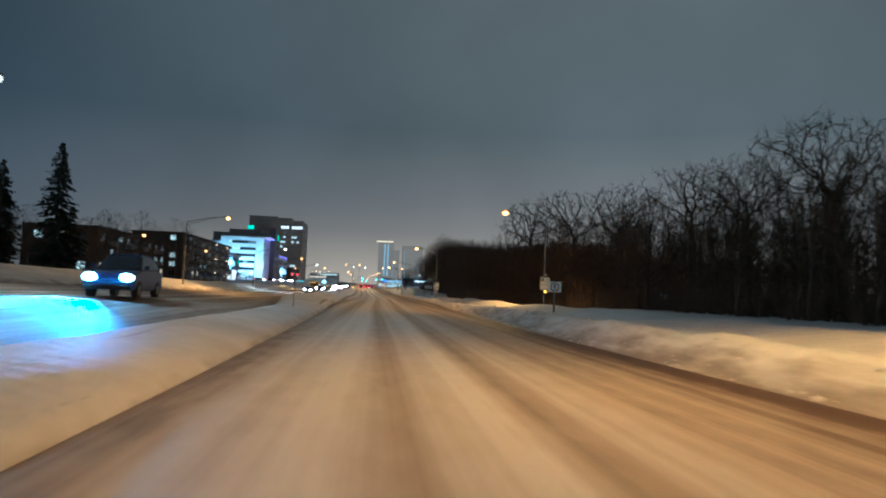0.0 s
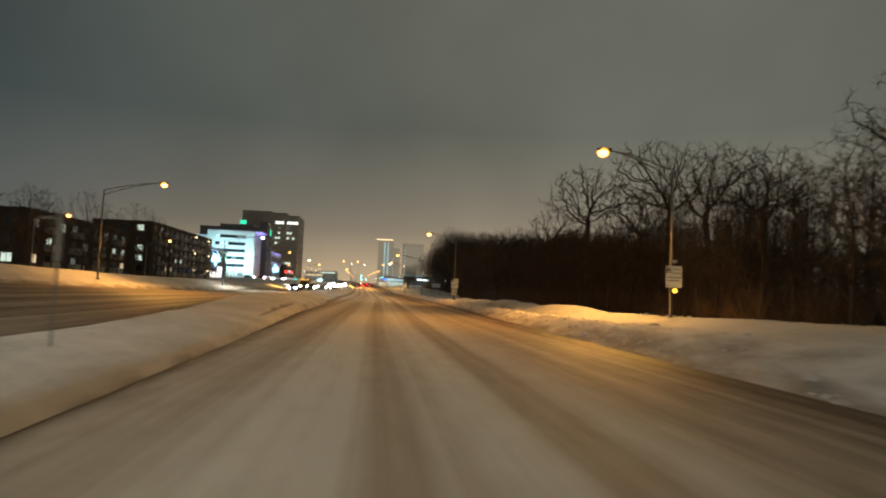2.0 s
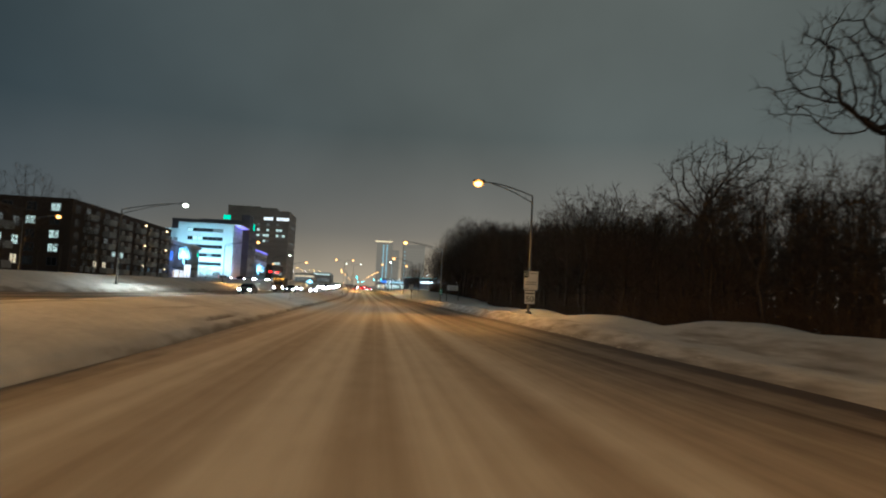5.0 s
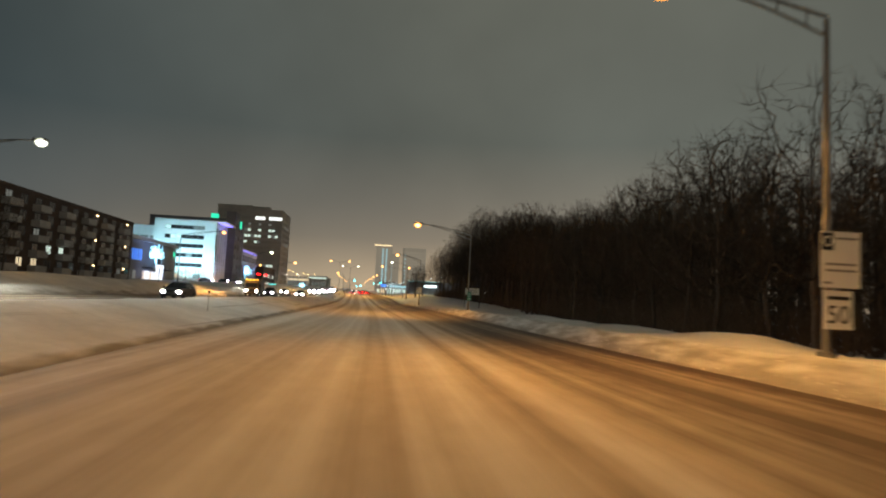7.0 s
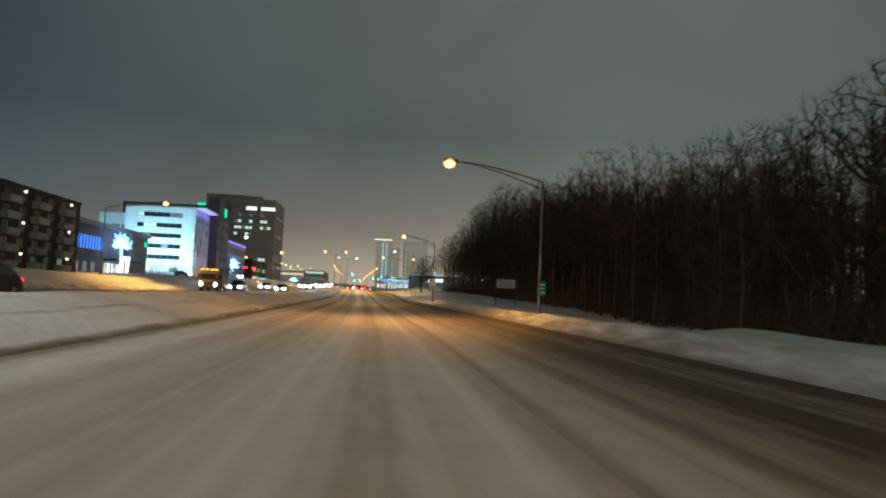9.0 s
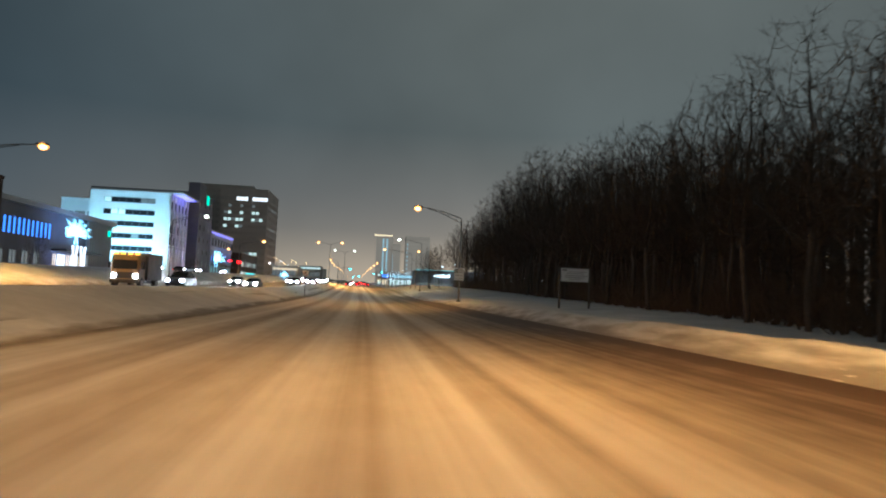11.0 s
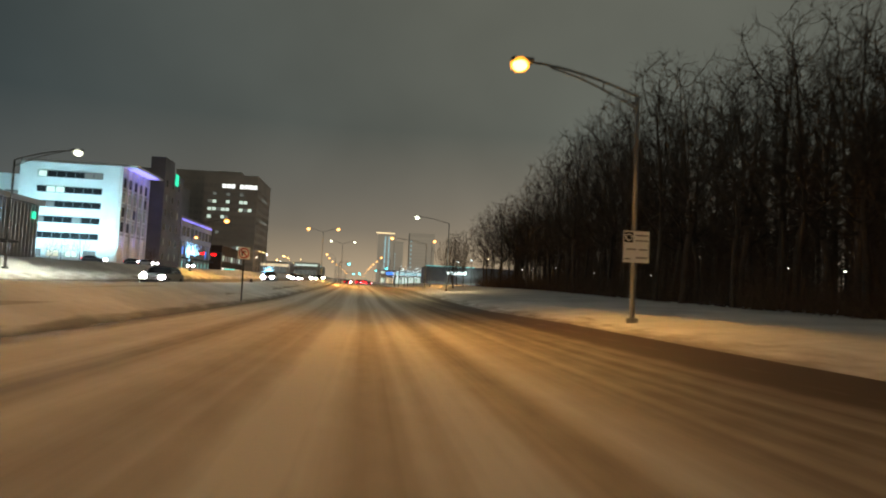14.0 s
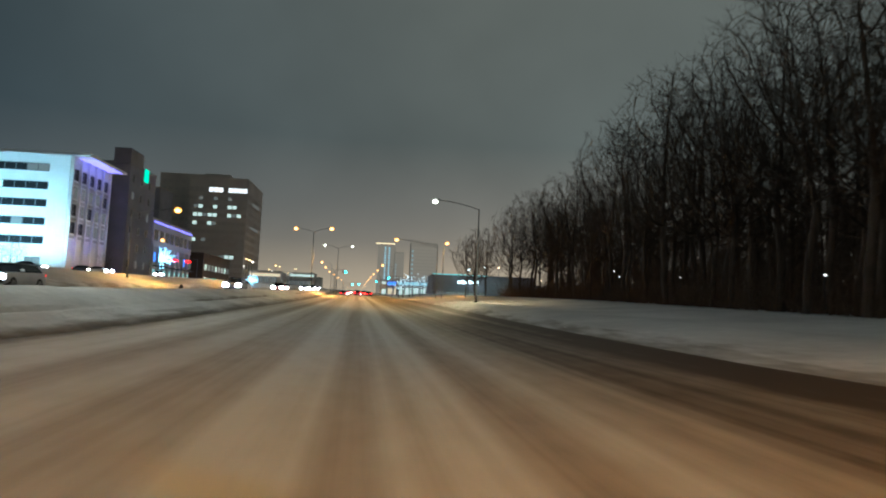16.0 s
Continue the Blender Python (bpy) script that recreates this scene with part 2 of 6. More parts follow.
def ripple(x, y, f, seed):
    """Cheap uneven relief."""
    s = np.zeros_like(x + y)
    rs = np.random.RandomState(seed)
    for k in range(7):
        a, b, p = rs.uniform(-1, 1), rs.uniform(-1, 1), rs.uniform(0, 6.3)
        n = math.hypot(a, b)
        w = f * rs.uniform(0.6, 2.2)
        s = s + np.sin((a / n * x + b / n * y) * w + p)
    return s / 7


def ground_height(x, y):
    x, y = np.asarray(x, float), np.asarray(y, float)
    el, er, fr, fl, wd = edge_left(y), edge_right(y), far_edge_right(y), far_edge_left(y), woods_edge(y)
    z = np.zeros_like(x + y)
    # right-hand verge: ploughed bank, then the plain up to the woods
    o = x - er
    bank = bank_crest(y) * np.exp(-((o - 1.1) / 0.85) ** 2) * (1 + 0.55 * ripple(x, y, 1.3, 1) + 0.35 * ripple(x, y, 4.0, 2))
    rise = shoulder(y)
    plain = rise * smooth(0.0, 1.7 + 2.6 * smooth(195, 220, y), o) + (backland(y) - rise) * smooth(3, 14 - 5 * smooth(90, 110, y) * (1 - smooth(185, 205, y)), o) + 0.05 * ripple(x, y, 0.8, 3) * smooth(0.5, 2, o)
    plain = plain + 0.36 * np.exp(-((o - 5.6) / 1.7) ** 2) * smooth(58, 68, y) * (1 - smooth(88, 110, y)) * (1 + 0.5 * ripple(x, y, 0.6, 9))
    mound = 0.45 * np.exp(-((o - 5.2) / 2.6) ** 2) * smooth(-0.2, 0.9, ripple(x, y, 0.35, 7) + 0.3) * (y < 150)
    right = np.where(o > 0, bank + plain + mound * smooth(2, 4, o), 0)
    right = np.where(o > 0, right * smooth(0, 0.5, o), 0)
    # median
    w = np.clip((el - x) / np.maximum(el - fr, 0.5), 0, 1)
    skew = 1 + 0.4 * smooth(80, 120, y)
    med = lift(y, 0.0) * smooth(0, 1, w) + (0.27 + 0.40 * smooth(52, 72, y) + 0.07 * ripple(x, y, 0.9, 4)) * np.sin(np.pi * w ** skew) ** (0.6 + 0.35 * smooth(80, 120, y))
    med = med + 0.07 * np.exp(-((x - fr - 0.75) / 0.45) ** 2) * (1 - smooth(50, 75, y)) * (1 + 0.3 * ripple(x, y, 1.5, 10))
    # ploughed step beside the carriageway, with a broken furrow along it
    e = el - x
    med = med + 0.08 * smooth(0.0, 0.22, e) * (1 - smooth(0.6, 2.4, e))
    med = med - 0.14 * np.exp(-((e - furrow_line(y)) / 0.10) ** 2) * smooth(0.05, 0.25, ripple(0 * x, y, 0.14, 12) + 0.12) * furrowed(y)
    # left-hand side
    q = fl - x
    lb = 0.5 * np.exp(-((q - 1.4) / 1.1) ** 2) * (1 + 0.5 * ripple(x, y, 1.1, 5))
    left = lift(y, x) + smooth(0, 0.6, q) * (lb + 1.55 * smooth(0.5, 6, q) + 0.25 * ripple(x, y, 0.25, 6) * smooth(4, 8, q) + 0.3 * smooth(24, 36, q))
    z = np.where(x > er, right, z)
    z = np.where((x < el) & (x >= fr), med, z)
    z = np.where((x < fr) & (x >= fl), lift(y, x), z)
    z = np.where(x < fl, left, z)
    return z + road_height(y) + crossfall(x, y)


def gh(x, y):
    return float(ground_height(x, y))


def sheet(name, mat, ys, columns, height, uv=None):
    """A grid that follows the boulevard: columns(y) gives the x of each row's points."""
    rows = [columns(y) for y in ys]
    n = len(rows[0])
    X = np.array(rows)
    Y = np.repeat(np.array(ys)[:, None], n, 1)
    Z = height(X, Y)
    verts = np.stack([X, Y, Z], -1).reshape(-1, 3)
    faces = [(j * n + i, j * n + i + 1, (j + 1) * n + i + 1, (j + 1) * n + i) for j in range(len(ys) - 1) for i in range(n - 1)]
    ob = mesh_object(name, verts.tolist(), faces, mat, smooth=True)
    if uv:
        me = ob.data
        index = np.empty(len(me.loops), dtype=np.int32)
        me.loops.foreach_get("vertex_index", index)
        for key, fn in uv.items():
            layer = me.uv_layers.new(name=key)
            U = np.stack(fn(X, Y), -1).reshape(-1, 2)
            layer.data.foreach_set("uv", U[index].ravel())
    return ob


fine = [-500, -200, -120, -80, -60, -50] + list(np.arange(-44, 60, 0.6)) + list(np.arange(60, 300, 0.9)) + list(np.arange(300, 540, 4.0)) + list(np.geomspace(540, 4500, 24))


def ground_columns(y):
    el, er, fr, fl = float(edge_left(y)), float(edge_right(y)), float(far_edge_right(y)), float(far_edge_left(y))
    left = fl - np.array([2500, 900, 300, 140, 90, 60, 45, 36, 30, 26, 22, 18, 14, 11, 9, 7.5, 6, 5, 4, 3.2, 2.6, 2.0, 1.5, 1.0, 0.6, 0.3, 0.0])
    carriage = np.linspace(fl + 0.1, fr - 0.1, 6)
    step = np.array([2.2, 1.9, 1.7, 1.55, 1.45, 1.35, 1.25, 1.15, 1.05, 0.95, 0.85, 0.77, 0.70, 0.64, 0.58, 0.52, 0.45, 0.35, 0.22, 0.12, 0.0])
    med = np.concatenate([np.linspace(fr, el - 2.5, 12), el - step])
    road_c = np.linspace(el + 0.1, er - 0.1, 7)
    right = er + np.array([0, 0.15, 0.3, 0.5, 0.7, 0.9, 1.1, 1.3, 1.5, 1.8, 2.1, 2.5, 3, 3.6, 4.2, 5, 6, 7, 8.5, 10, 12, 14, 17, 20, 25, 35, 60, 120, 300, 900, 2500])
    return np.concatenate([left, carriage, med, road_c, right])


def under_roads(X, Y):
    z = ground_height(X, Y)
    el, er, fr, fl = edge_left(Y), edge_right(Y), far_edge_right(Y), far_edge_left(Y)
    inside = ((X > el + 0.02) & (X < er - 0.02)) | ((X > fl + 0.02) & (X < fr - 0.02))
    return np.where(inside, z - 0.12, z)


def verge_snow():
    """Snow that is stained brown with road dirt beside the carriageways, with bare ruts in the median; along the furrow
    the brown paints its shadow.
    """
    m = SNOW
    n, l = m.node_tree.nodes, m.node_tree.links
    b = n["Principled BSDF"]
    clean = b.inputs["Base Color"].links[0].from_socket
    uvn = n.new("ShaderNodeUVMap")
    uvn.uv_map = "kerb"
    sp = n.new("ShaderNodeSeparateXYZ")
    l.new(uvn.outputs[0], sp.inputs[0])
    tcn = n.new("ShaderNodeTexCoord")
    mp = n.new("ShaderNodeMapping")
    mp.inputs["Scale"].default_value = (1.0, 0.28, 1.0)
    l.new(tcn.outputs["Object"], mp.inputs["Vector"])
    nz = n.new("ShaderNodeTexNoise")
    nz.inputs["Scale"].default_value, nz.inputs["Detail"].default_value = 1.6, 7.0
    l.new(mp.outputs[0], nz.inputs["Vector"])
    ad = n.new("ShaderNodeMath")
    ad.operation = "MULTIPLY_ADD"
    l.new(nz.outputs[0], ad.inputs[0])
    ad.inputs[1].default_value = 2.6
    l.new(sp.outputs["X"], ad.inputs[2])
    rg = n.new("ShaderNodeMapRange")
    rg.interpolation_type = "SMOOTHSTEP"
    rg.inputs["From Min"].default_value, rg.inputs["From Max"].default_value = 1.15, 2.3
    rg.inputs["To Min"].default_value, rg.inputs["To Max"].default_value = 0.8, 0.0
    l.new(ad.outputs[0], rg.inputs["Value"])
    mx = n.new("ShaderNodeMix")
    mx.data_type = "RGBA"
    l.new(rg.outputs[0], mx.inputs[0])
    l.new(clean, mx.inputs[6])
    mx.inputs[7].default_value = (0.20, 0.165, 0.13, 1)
    # ruts that run along the median
    wv = n.new("ShaderNodeMapping")
    wv.inputs["Scale"].default_value = (2.2, 0.05, 1.0)
    l.new(tcn.outputs["Object"], wv.inputs["Vector"])
    n2 = n.new("ShaderNodeTexNoise")
    n2.inputs["Scale"].default_value, n2.inputs["Detail"].default_value = 1.0, 3.0
    l.new(wv.outputs[0], n2.inputs["Vector"])
    r2_ = n.new("ShaderNodeMapRange")
    r2_.interpolation_type = "SMOOTHSTEP"
    r2_.inputs["From Min"].default_value, r2_.inputs["From Max"].default_value = 0.62, 0.72
    r2_.inputs["To Min"].default_value, r2_.inputs["To Max"].default_value = 0.0, 0.55
    l.new(n2.outputs[0], r2_.inputs["Value"])
    gate = n.new("ShaderNodeMath")
    gate.operation = "MULTIPLY"
    l.new(r2_.outputs[0], gate.inputs[0])
    l.new(sp.outputs["Y"], gate.inputs[1])
    m2 = n.new("ShaderNodeMix")
    m2.data_type = "RGBA"
    l.new(gate.outputs[0], m2.inputs[0])
    l.new(mx.outputs[2], m2.inputs[6])
    m2.inputs[7].default_value = (0.24, 0.20, 0.165, 1)
    l.new(m2.outputs[2], b.inputs["Base Color"])


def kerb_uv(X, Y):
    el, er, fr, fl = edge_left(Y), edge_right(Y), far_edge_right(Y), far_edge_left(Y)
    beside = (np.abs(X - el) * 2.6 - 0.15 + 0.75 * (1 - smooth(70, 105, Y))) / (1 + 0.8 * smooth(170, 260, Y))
    # shadow in the furrow, painted with the same brown as the dirt
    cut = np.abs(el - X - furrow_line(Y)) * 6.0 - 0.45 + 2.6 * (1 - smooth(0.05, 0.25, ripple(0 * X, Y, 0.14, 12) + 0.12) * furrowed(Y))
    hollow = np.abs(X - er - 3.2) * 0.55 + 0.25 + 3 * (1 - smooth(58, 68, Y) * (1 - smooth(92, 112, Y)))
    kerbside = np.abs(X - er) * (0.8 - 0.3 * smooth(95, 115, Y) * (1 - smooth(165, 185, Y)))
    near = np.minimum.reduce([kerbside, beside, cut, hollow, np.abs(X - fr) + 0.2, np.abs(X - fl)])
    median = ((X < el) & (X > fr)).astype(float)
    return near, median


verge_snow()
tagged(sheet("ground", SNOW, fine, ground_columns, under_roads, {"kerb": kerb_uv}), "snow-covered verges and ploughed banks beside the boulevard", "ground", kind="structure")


def road_material(name, centre_tracks, half, slush=0.0):
    """Packed brown snow with bare wheel tracks; lane: metres across, edge: metres from either kerb."""
    m = bpy.data.materials.new(name)
    m.use_nodes = True
    n, l = m.node_tree.nodes, m.node_tree.links
    b = n["Principled BSDF"]
    lane = n.new("ShaderNodeUVMap")
    lane.uv_map = "lane"
    sx = n.new("ShaderNodeSeparateXYZ")
    l.new(lane.outputs[0], sx.inputs[0])
    # slow wandering of the tracks
    wob = n.new("ShaderNodeTexNoise")
    wob.noise_dimensions = "1D"
    wob.inputs["Scale"].default_value = 0.03
    l.new(sx.outputs["Y"], wob.inputs["W"])
    wv = n.new("ShaderNodeMapRange")
    wv.inputs["To Min"].default_value, wv.inputs["To Max"].default_value = -0.25, 0.25
    l.new(wob.outputs[0], wv.inputs["Value"])
    ad = n.new("ShaderNodeMath")
    l.new(sx.outputs["X"], ad.inputs[0])
    l.new(wv.outputs[0], ad.inputs[1])
    mr = n.new("ShaderNodeMapRange")
    mr.inputs["From Min"].default_value, mr.inputs["From Max"].default_value = -half, half
    l.new(ad.outputs[0], mr.inputs["Value"])
    rp = n.new("ShaderNodeValToRGB")
    rp.color_ramp.interpolation = "EASE"
    els = rp.color_ramp.elements
    first = True
    for u, v in centre_tracks:
        pos = (u + half) / (2 * half)
        if first:
            els[0].position, els[0].color = pos, (v, v, v, 1)
            first = False
        elif len(els) == 2 and u == centre_tracks[-1][0]:
            pass
        else:
            k = els.new(pos)
            k.color = (v, v, v, 1)
    els[len(els) - 1].color = (centre_tracks[-1][1],) * 3 + (1,)
    l.new(mr.outputs[0], rp.inputs[0])

    def streaks(across, along, detail):
        mp = n.new("ShaderNodeMapping")
        mp.inputs["Scale"].default_value = (across, along, 1)
        l.new(lane.outputs[0], mp.inputs["Vector"])
        t = n.new("ShaderNodeTexNoise")
        t.inputs["Scale"].default_value = 1.0
        t.inputs["Detail"].default_value = detail
        l.new(mp.outputs[0], t.inputs["Vector"])
        return t

    s1, s2, s3 = streaks(1.3, 0.012, 3), streaks(3.6, 0.016, 4), streaks(2.5, 0.8, 6)
    total = rp.outputs[0]
    for t, amount in ((s1, 0.21), (s2, 0.11), (s3, 0.08)):
        r = n.new("ShaderNodeMapRange")
        r.inputs["From Min"].default_value, r.inputs["From Max"].default_value = 0.25, 0.75
        r.inputs["To Min"].default_value, r.inputs["To Max"].default_value = -amount, amount
        l.new(t.outputs[0], r.inputs["Value"])
        a = n.new("ShaderNodeMath")
        l.new(total, a.inputs[0])
        l.new(r.outputs[0], a.inputs[1])
        total = a.outputs[0]
    # darker gutter band along the kerbs
    edge = n.new("ShaderNodeUVMap")
    edge.uv_map = "edge"
    se = n.new("ShaderNodeSeparateXYZ")
    l.new(edge.outputs[0], se.inputs[0])
    for out, wide, depth in (("X", 0.75, 0.5), ("Y", 1.2, 0.42)):
        nz = n.new("ShaderNodeMath")
        nz.operation = "MULTIPLY_ADD"
        l.new(s3.outputs[0], nz.inputs[0])
        nz.inputs[1].default_value = 0.3
        l.new(se.outputs[out], nz.inputs[2])
        r = n.new("ShaderNodeMapRange")
        r.interpolation_type = "SMOOTHSTEP"
        r.inputs["From Min"].default_value, r.inputs["From Max"].default_value = 0.1, wide + 0.3
        r.inputs["To Min"].default_value, r.inputs["To Max"].default_value = depth, 0.0
        l.new(nz.outputs[0], r.inputs["Value"])
        a = n.new("ShaderNodeMath")
        a.operation = "SUBTRACT"
        l.new(total, a.inputs[0])
        l.new(r.outputs[0], a.inputs[1])
        total = a.outputs[0]
    # slush that spreads over the right-hand lane further along
    far = n.new("ShaderNodeMapRange")
    far.interpolation_type = "SMOOTHSTEP"
    far.inputs["From Min"].default_value, far.inputs["From Max"].default_value = 70.0, 125.0
    l.new(sx.outputs["Y"], far.inputs["Value"])
    band = n.new("ShaderNodeMapRange")
    band.interpolation_type = "SMOOTHSTEP"
    band.inputs["From Min"].default_value, band.inputs["From Max"].default_value = 2.2, 4.6
    band.inputs["To Max"].default_value = slush
    l.new(ad.outputs[0], band.inputs["Value"])
    both = n.new("ShaderNodeMath")
    both.operation = "MULTIPLY"
    l.new(far.outputs[0], both.inputs[0])
    l.new(band.outputs[0], both.inputs[1])
    cut = n.new("ShaderNodeMath")
    cut.operation = "SUBTRACT"
    l.new(total, cut.inputs[0])
    l.new(both.outputs[0], cut.inputs[1])
    total = cut.outputs[0]
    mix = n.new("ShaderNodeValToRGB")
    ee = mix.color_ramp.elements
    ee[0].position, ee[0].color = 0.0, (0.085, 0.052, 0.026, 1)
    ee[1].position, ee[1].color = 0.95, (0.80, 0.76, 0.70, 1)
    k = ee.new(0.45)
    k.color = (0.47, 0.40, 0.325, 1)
    l.new(total, mix.inputs[0])
    l.new(mix.outputs[0], b.inputs["Base Color"])
    ro = n.new("ShaderNodeMapRange")
    ro.inputs["To Min"].default_value, ro.inputs["To Max"].default_value = 0.6, 0.88
    l.new(total, ro.inputs["Value"])
    l.new(ro.outputs[0], b.inputs["Roughness"])
    bu = n.new("ShaderNodeBump")
    bu.inputs["Strength"].default_value = 0.35
    bu.inputs["Distance"].default_value = 0.03
    l.new(total, bu.inputs["Height"])
    l.new(bu.outputs[0], b.inputs["Normal"])
    return m


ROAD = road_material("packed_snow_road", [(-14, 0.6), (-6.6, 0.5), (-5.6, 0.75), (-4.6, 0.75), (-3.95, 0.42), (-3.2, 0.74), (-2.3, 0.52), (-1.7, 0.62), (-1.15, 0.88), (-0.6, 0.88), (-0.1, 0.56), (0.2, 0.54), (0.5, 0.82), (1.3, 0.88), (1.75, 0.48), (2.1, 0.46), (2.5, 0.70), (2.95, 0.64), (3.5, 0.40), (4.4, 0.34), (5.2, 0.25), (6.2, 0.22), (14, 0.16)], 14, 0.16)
ROAD2 = road_material("packed_snow_far_road", [(-14, 0.2), (-4.5, 0.25), (-2.7, 0.05), (-1.8, 0.3), (-0.8, 0.06), (0.9, 0.34), (2.4, 0.05), (3.5, 0.3), (4.4, 0.1), (14, 0.25)], 14)


def road_relief(X, Y):
    return road_height(Y) + crossfall(X, Y) + 0.015 * ripple(X, Y * 0.15, 2.5, 8) * smooth(0, 1, np.minimum(X - edge_left(Y), edge_right(Y) - X))


tagged(sheet("road", ROAD, fine, lambda y: np.linspace(float(edge_left(y)), float(edge_right(y)), 40), road_relief,
             {"lane": lambda X, Y: (X - lane_middle(Y), Y), "edge": lambda X, Y: (X - edge_left(Y), edge_right(Y) - X)}),
       "boulevard carriageway of packed brown snow with bare wheel tracks", "road", kind="structure")
tagged(sheet("road_opposite", ROAD2, fine, lambda y: np.linspace(float(far_edge_left(y)), float(far_edge_right(y)), 14),
             lambda X, Y: road_height(Y) + lift(Y, X) + crossfall(X, Y),
             {"lane": lambda X, Y: (X - (far_edge_left(Y) + far_edge_right(Y)) / 2, Y), "edge": lambda X, Y: (X - far_edge_left(Y), far_edge_right(Y) - X)}),
       "opposite carriageway with slushy brown snow", "road", kind="structure")


# ---- clods of ploughed snow along the road edges ----
def snow_clods(count, seed):
    r = random.Random(seed)
    V, F = [], []
    ring_ = [(math.cos(k * 1.0472), math.sin(k * 1.0472)) for k in range(6)]
    ys = np.array([r.uniform(-30, 330) if r.random() < 0.5 else r.uniform(-20, 130) for _ in range(count)])
    sides = np.array([r.random() < 0.93 for _ in range(count)])
    xs = np.where(sides, edge_right(ys) + np.array([abs(r.gauss(0.1, 0.75)) for _ in range(count)]), edge_left(ys) - np.array([abs(r.gauss(0.05, 0.35)) for _ in range(count)]))
    for x, y, zg, right in zip(xs.tolist(), ys.tolist(), ground_height(xs, ys).tolist(), sides.tolist()):
        size = min(0.03 + r.expovariate(30.0), 0.15) * (1.0 if y < 80 else 0.5) * (1.0 if right else 0.4)
        z = zg - size * 0.25
        turn = r.uniform(0, 6.3)
        ca, sa = math.cos(turn), math.sin(turn)
        wx, wy, wz = size * r.uniform(0.8, 1.4), size * r.uniform(0.6, 1.1), size * r.uniform(0.5, 0.9)
        s0 = len(V)
        for level, rad in ((0.0, 1.0), (0.6, 0.85)):
            for cx, sy in ring_:
                k = rad * r.uniform(0.75, 1.2)
                px_, py_ = cx * k * wx, sy * k * wy
                V.append((x + px_ * ca - py_ * sa, y + px_ * sa + py_ * ca, z + (level + r.uniform(-0.1, 0.15)) * wz))
        V.append((x, y, z + wz * r.uniform(0.9, 1.2)))
        for k in range(6):
            j = (k + 1) % 6
            F.append((s0 + k, s0 + j, s0 + 6 + j, s0 + 6 + k))
            F.append((s0 + 6 + k, s0 + 6 + j, s0 + 12))
    ob = mesh_object("snow_clods", V, F, CLOD, smooth=True)
    tagged(ob, "dirty clods of ploughed snow along the road edges", "snow", kind="stuff")


CLOD = material("dirty_clod_snow", (0.60, 0.58, 0.565), 0.8, grain=0.15, scale=5, bump=0.4, patch=0.2, patch_scale=0.6)
snow_clods(1500, 3)


# ---- street lamps ----
def street_lamp(pole, head, label, colour=SODIUM, glow=SODIUM_GLOW, truss=True, group="boulevard street lamps", watts=LAMP_POWER, lit=True, second=None):
    px, py = pole
    base = gh(px, py) - 0.1
    t = thing("street_lamp", (px, py, base), label, "street lamp", group)
    hx, hy, hz = head[0] - px, head[1] - py, head[2] - base
    top = hz - (0.95 if truss else 0.8)
    part("pole", tube(bmesh.new(), [(0, 0, 0), (0, 0, top * 0.5), (0, 0, top)], [0.095, 0.08, 0.06], 10), STEEL, t)
    foot = bmesh.new()
    disc(foot, (0, 0, 0.12), (0, 0, 1), 0.2, 0.24, 12)
    part("base_plate", foot, STEEL, t)
    for k, (ex, ey, ez) in enumerate([(hx, hy, hz)] + ([second] if second else [])):
        arm = bmesh.new()
        n = 9

        def upper(s):
            return Vector((ex * s, ey * s, top + 0.05 + (ez - top - 0.05) * math.sin(s * math.pi / 2)))

        def lower(s):
            return Vector((ex * s, ey * s, top - 0.42 + (ez - top + 0.36) * math.sin(s * math.pi / 2)))
        tube(arm, [upper(i / (n - 1) * 0.93) for i in range(n)], 0.042, 6)
        if truss:
            tube(arm, [lower(i / (n - 1) * 0.72) for i in range(n)], 0.034, 6)
            for s in (0.12, 0.3, 0.48, 0.64):
                tube(arm, [upper(s), lower(s)], 0.02, 5)
            tube(arm, [upper(0.8), lower(0.72)], 0.03, 5)
        part("arm", arm, STEEL, t)
        hd = bmesh.new()
        sx = 1 if ex > 0 else -1
        box(hd, ex - 0.4, ex + 0.4, ey - 0.17, ey + 0.17, ez - 0.06, ez + 0.13, 0.06)
        lantern = part("lantern", hd, STEEL, t)
        ln = bmesh.new()
        # far sodium bowls and bulbs are oversized to imitate their hazy glow
        wide = (1.25 if glow is SODIUM_GLOW else 1.0) if py > 280 else 1.0
        ball(ln, (ex + 0.08 * sx, ey, ez - 0.12), 0.29 * wide, (1.2, 1.05, 0.95), 16, 10)
        part("lens", ln, BOWLS[glow.name], lantern, "glowing glass bowl")
        part("bulb", ball(bmesh.new(), (ex + 0.08 * sx, ey, ez - 0.14), 0.23 * wide, (1.15, 1.0, 0.9), 12, 8), glow, lantern, "bright lamp bulb")
        if lit:
            at = (px + ex + 0.08 * sx, py + ey, base + ez - 0.5)
            spot_light("street_lamp_light", at, (at[0] + 4.0 * sx, at[1] + 0.001, 0), watts * 1.2, colour, 162, 0.5, 0.18)
    return t


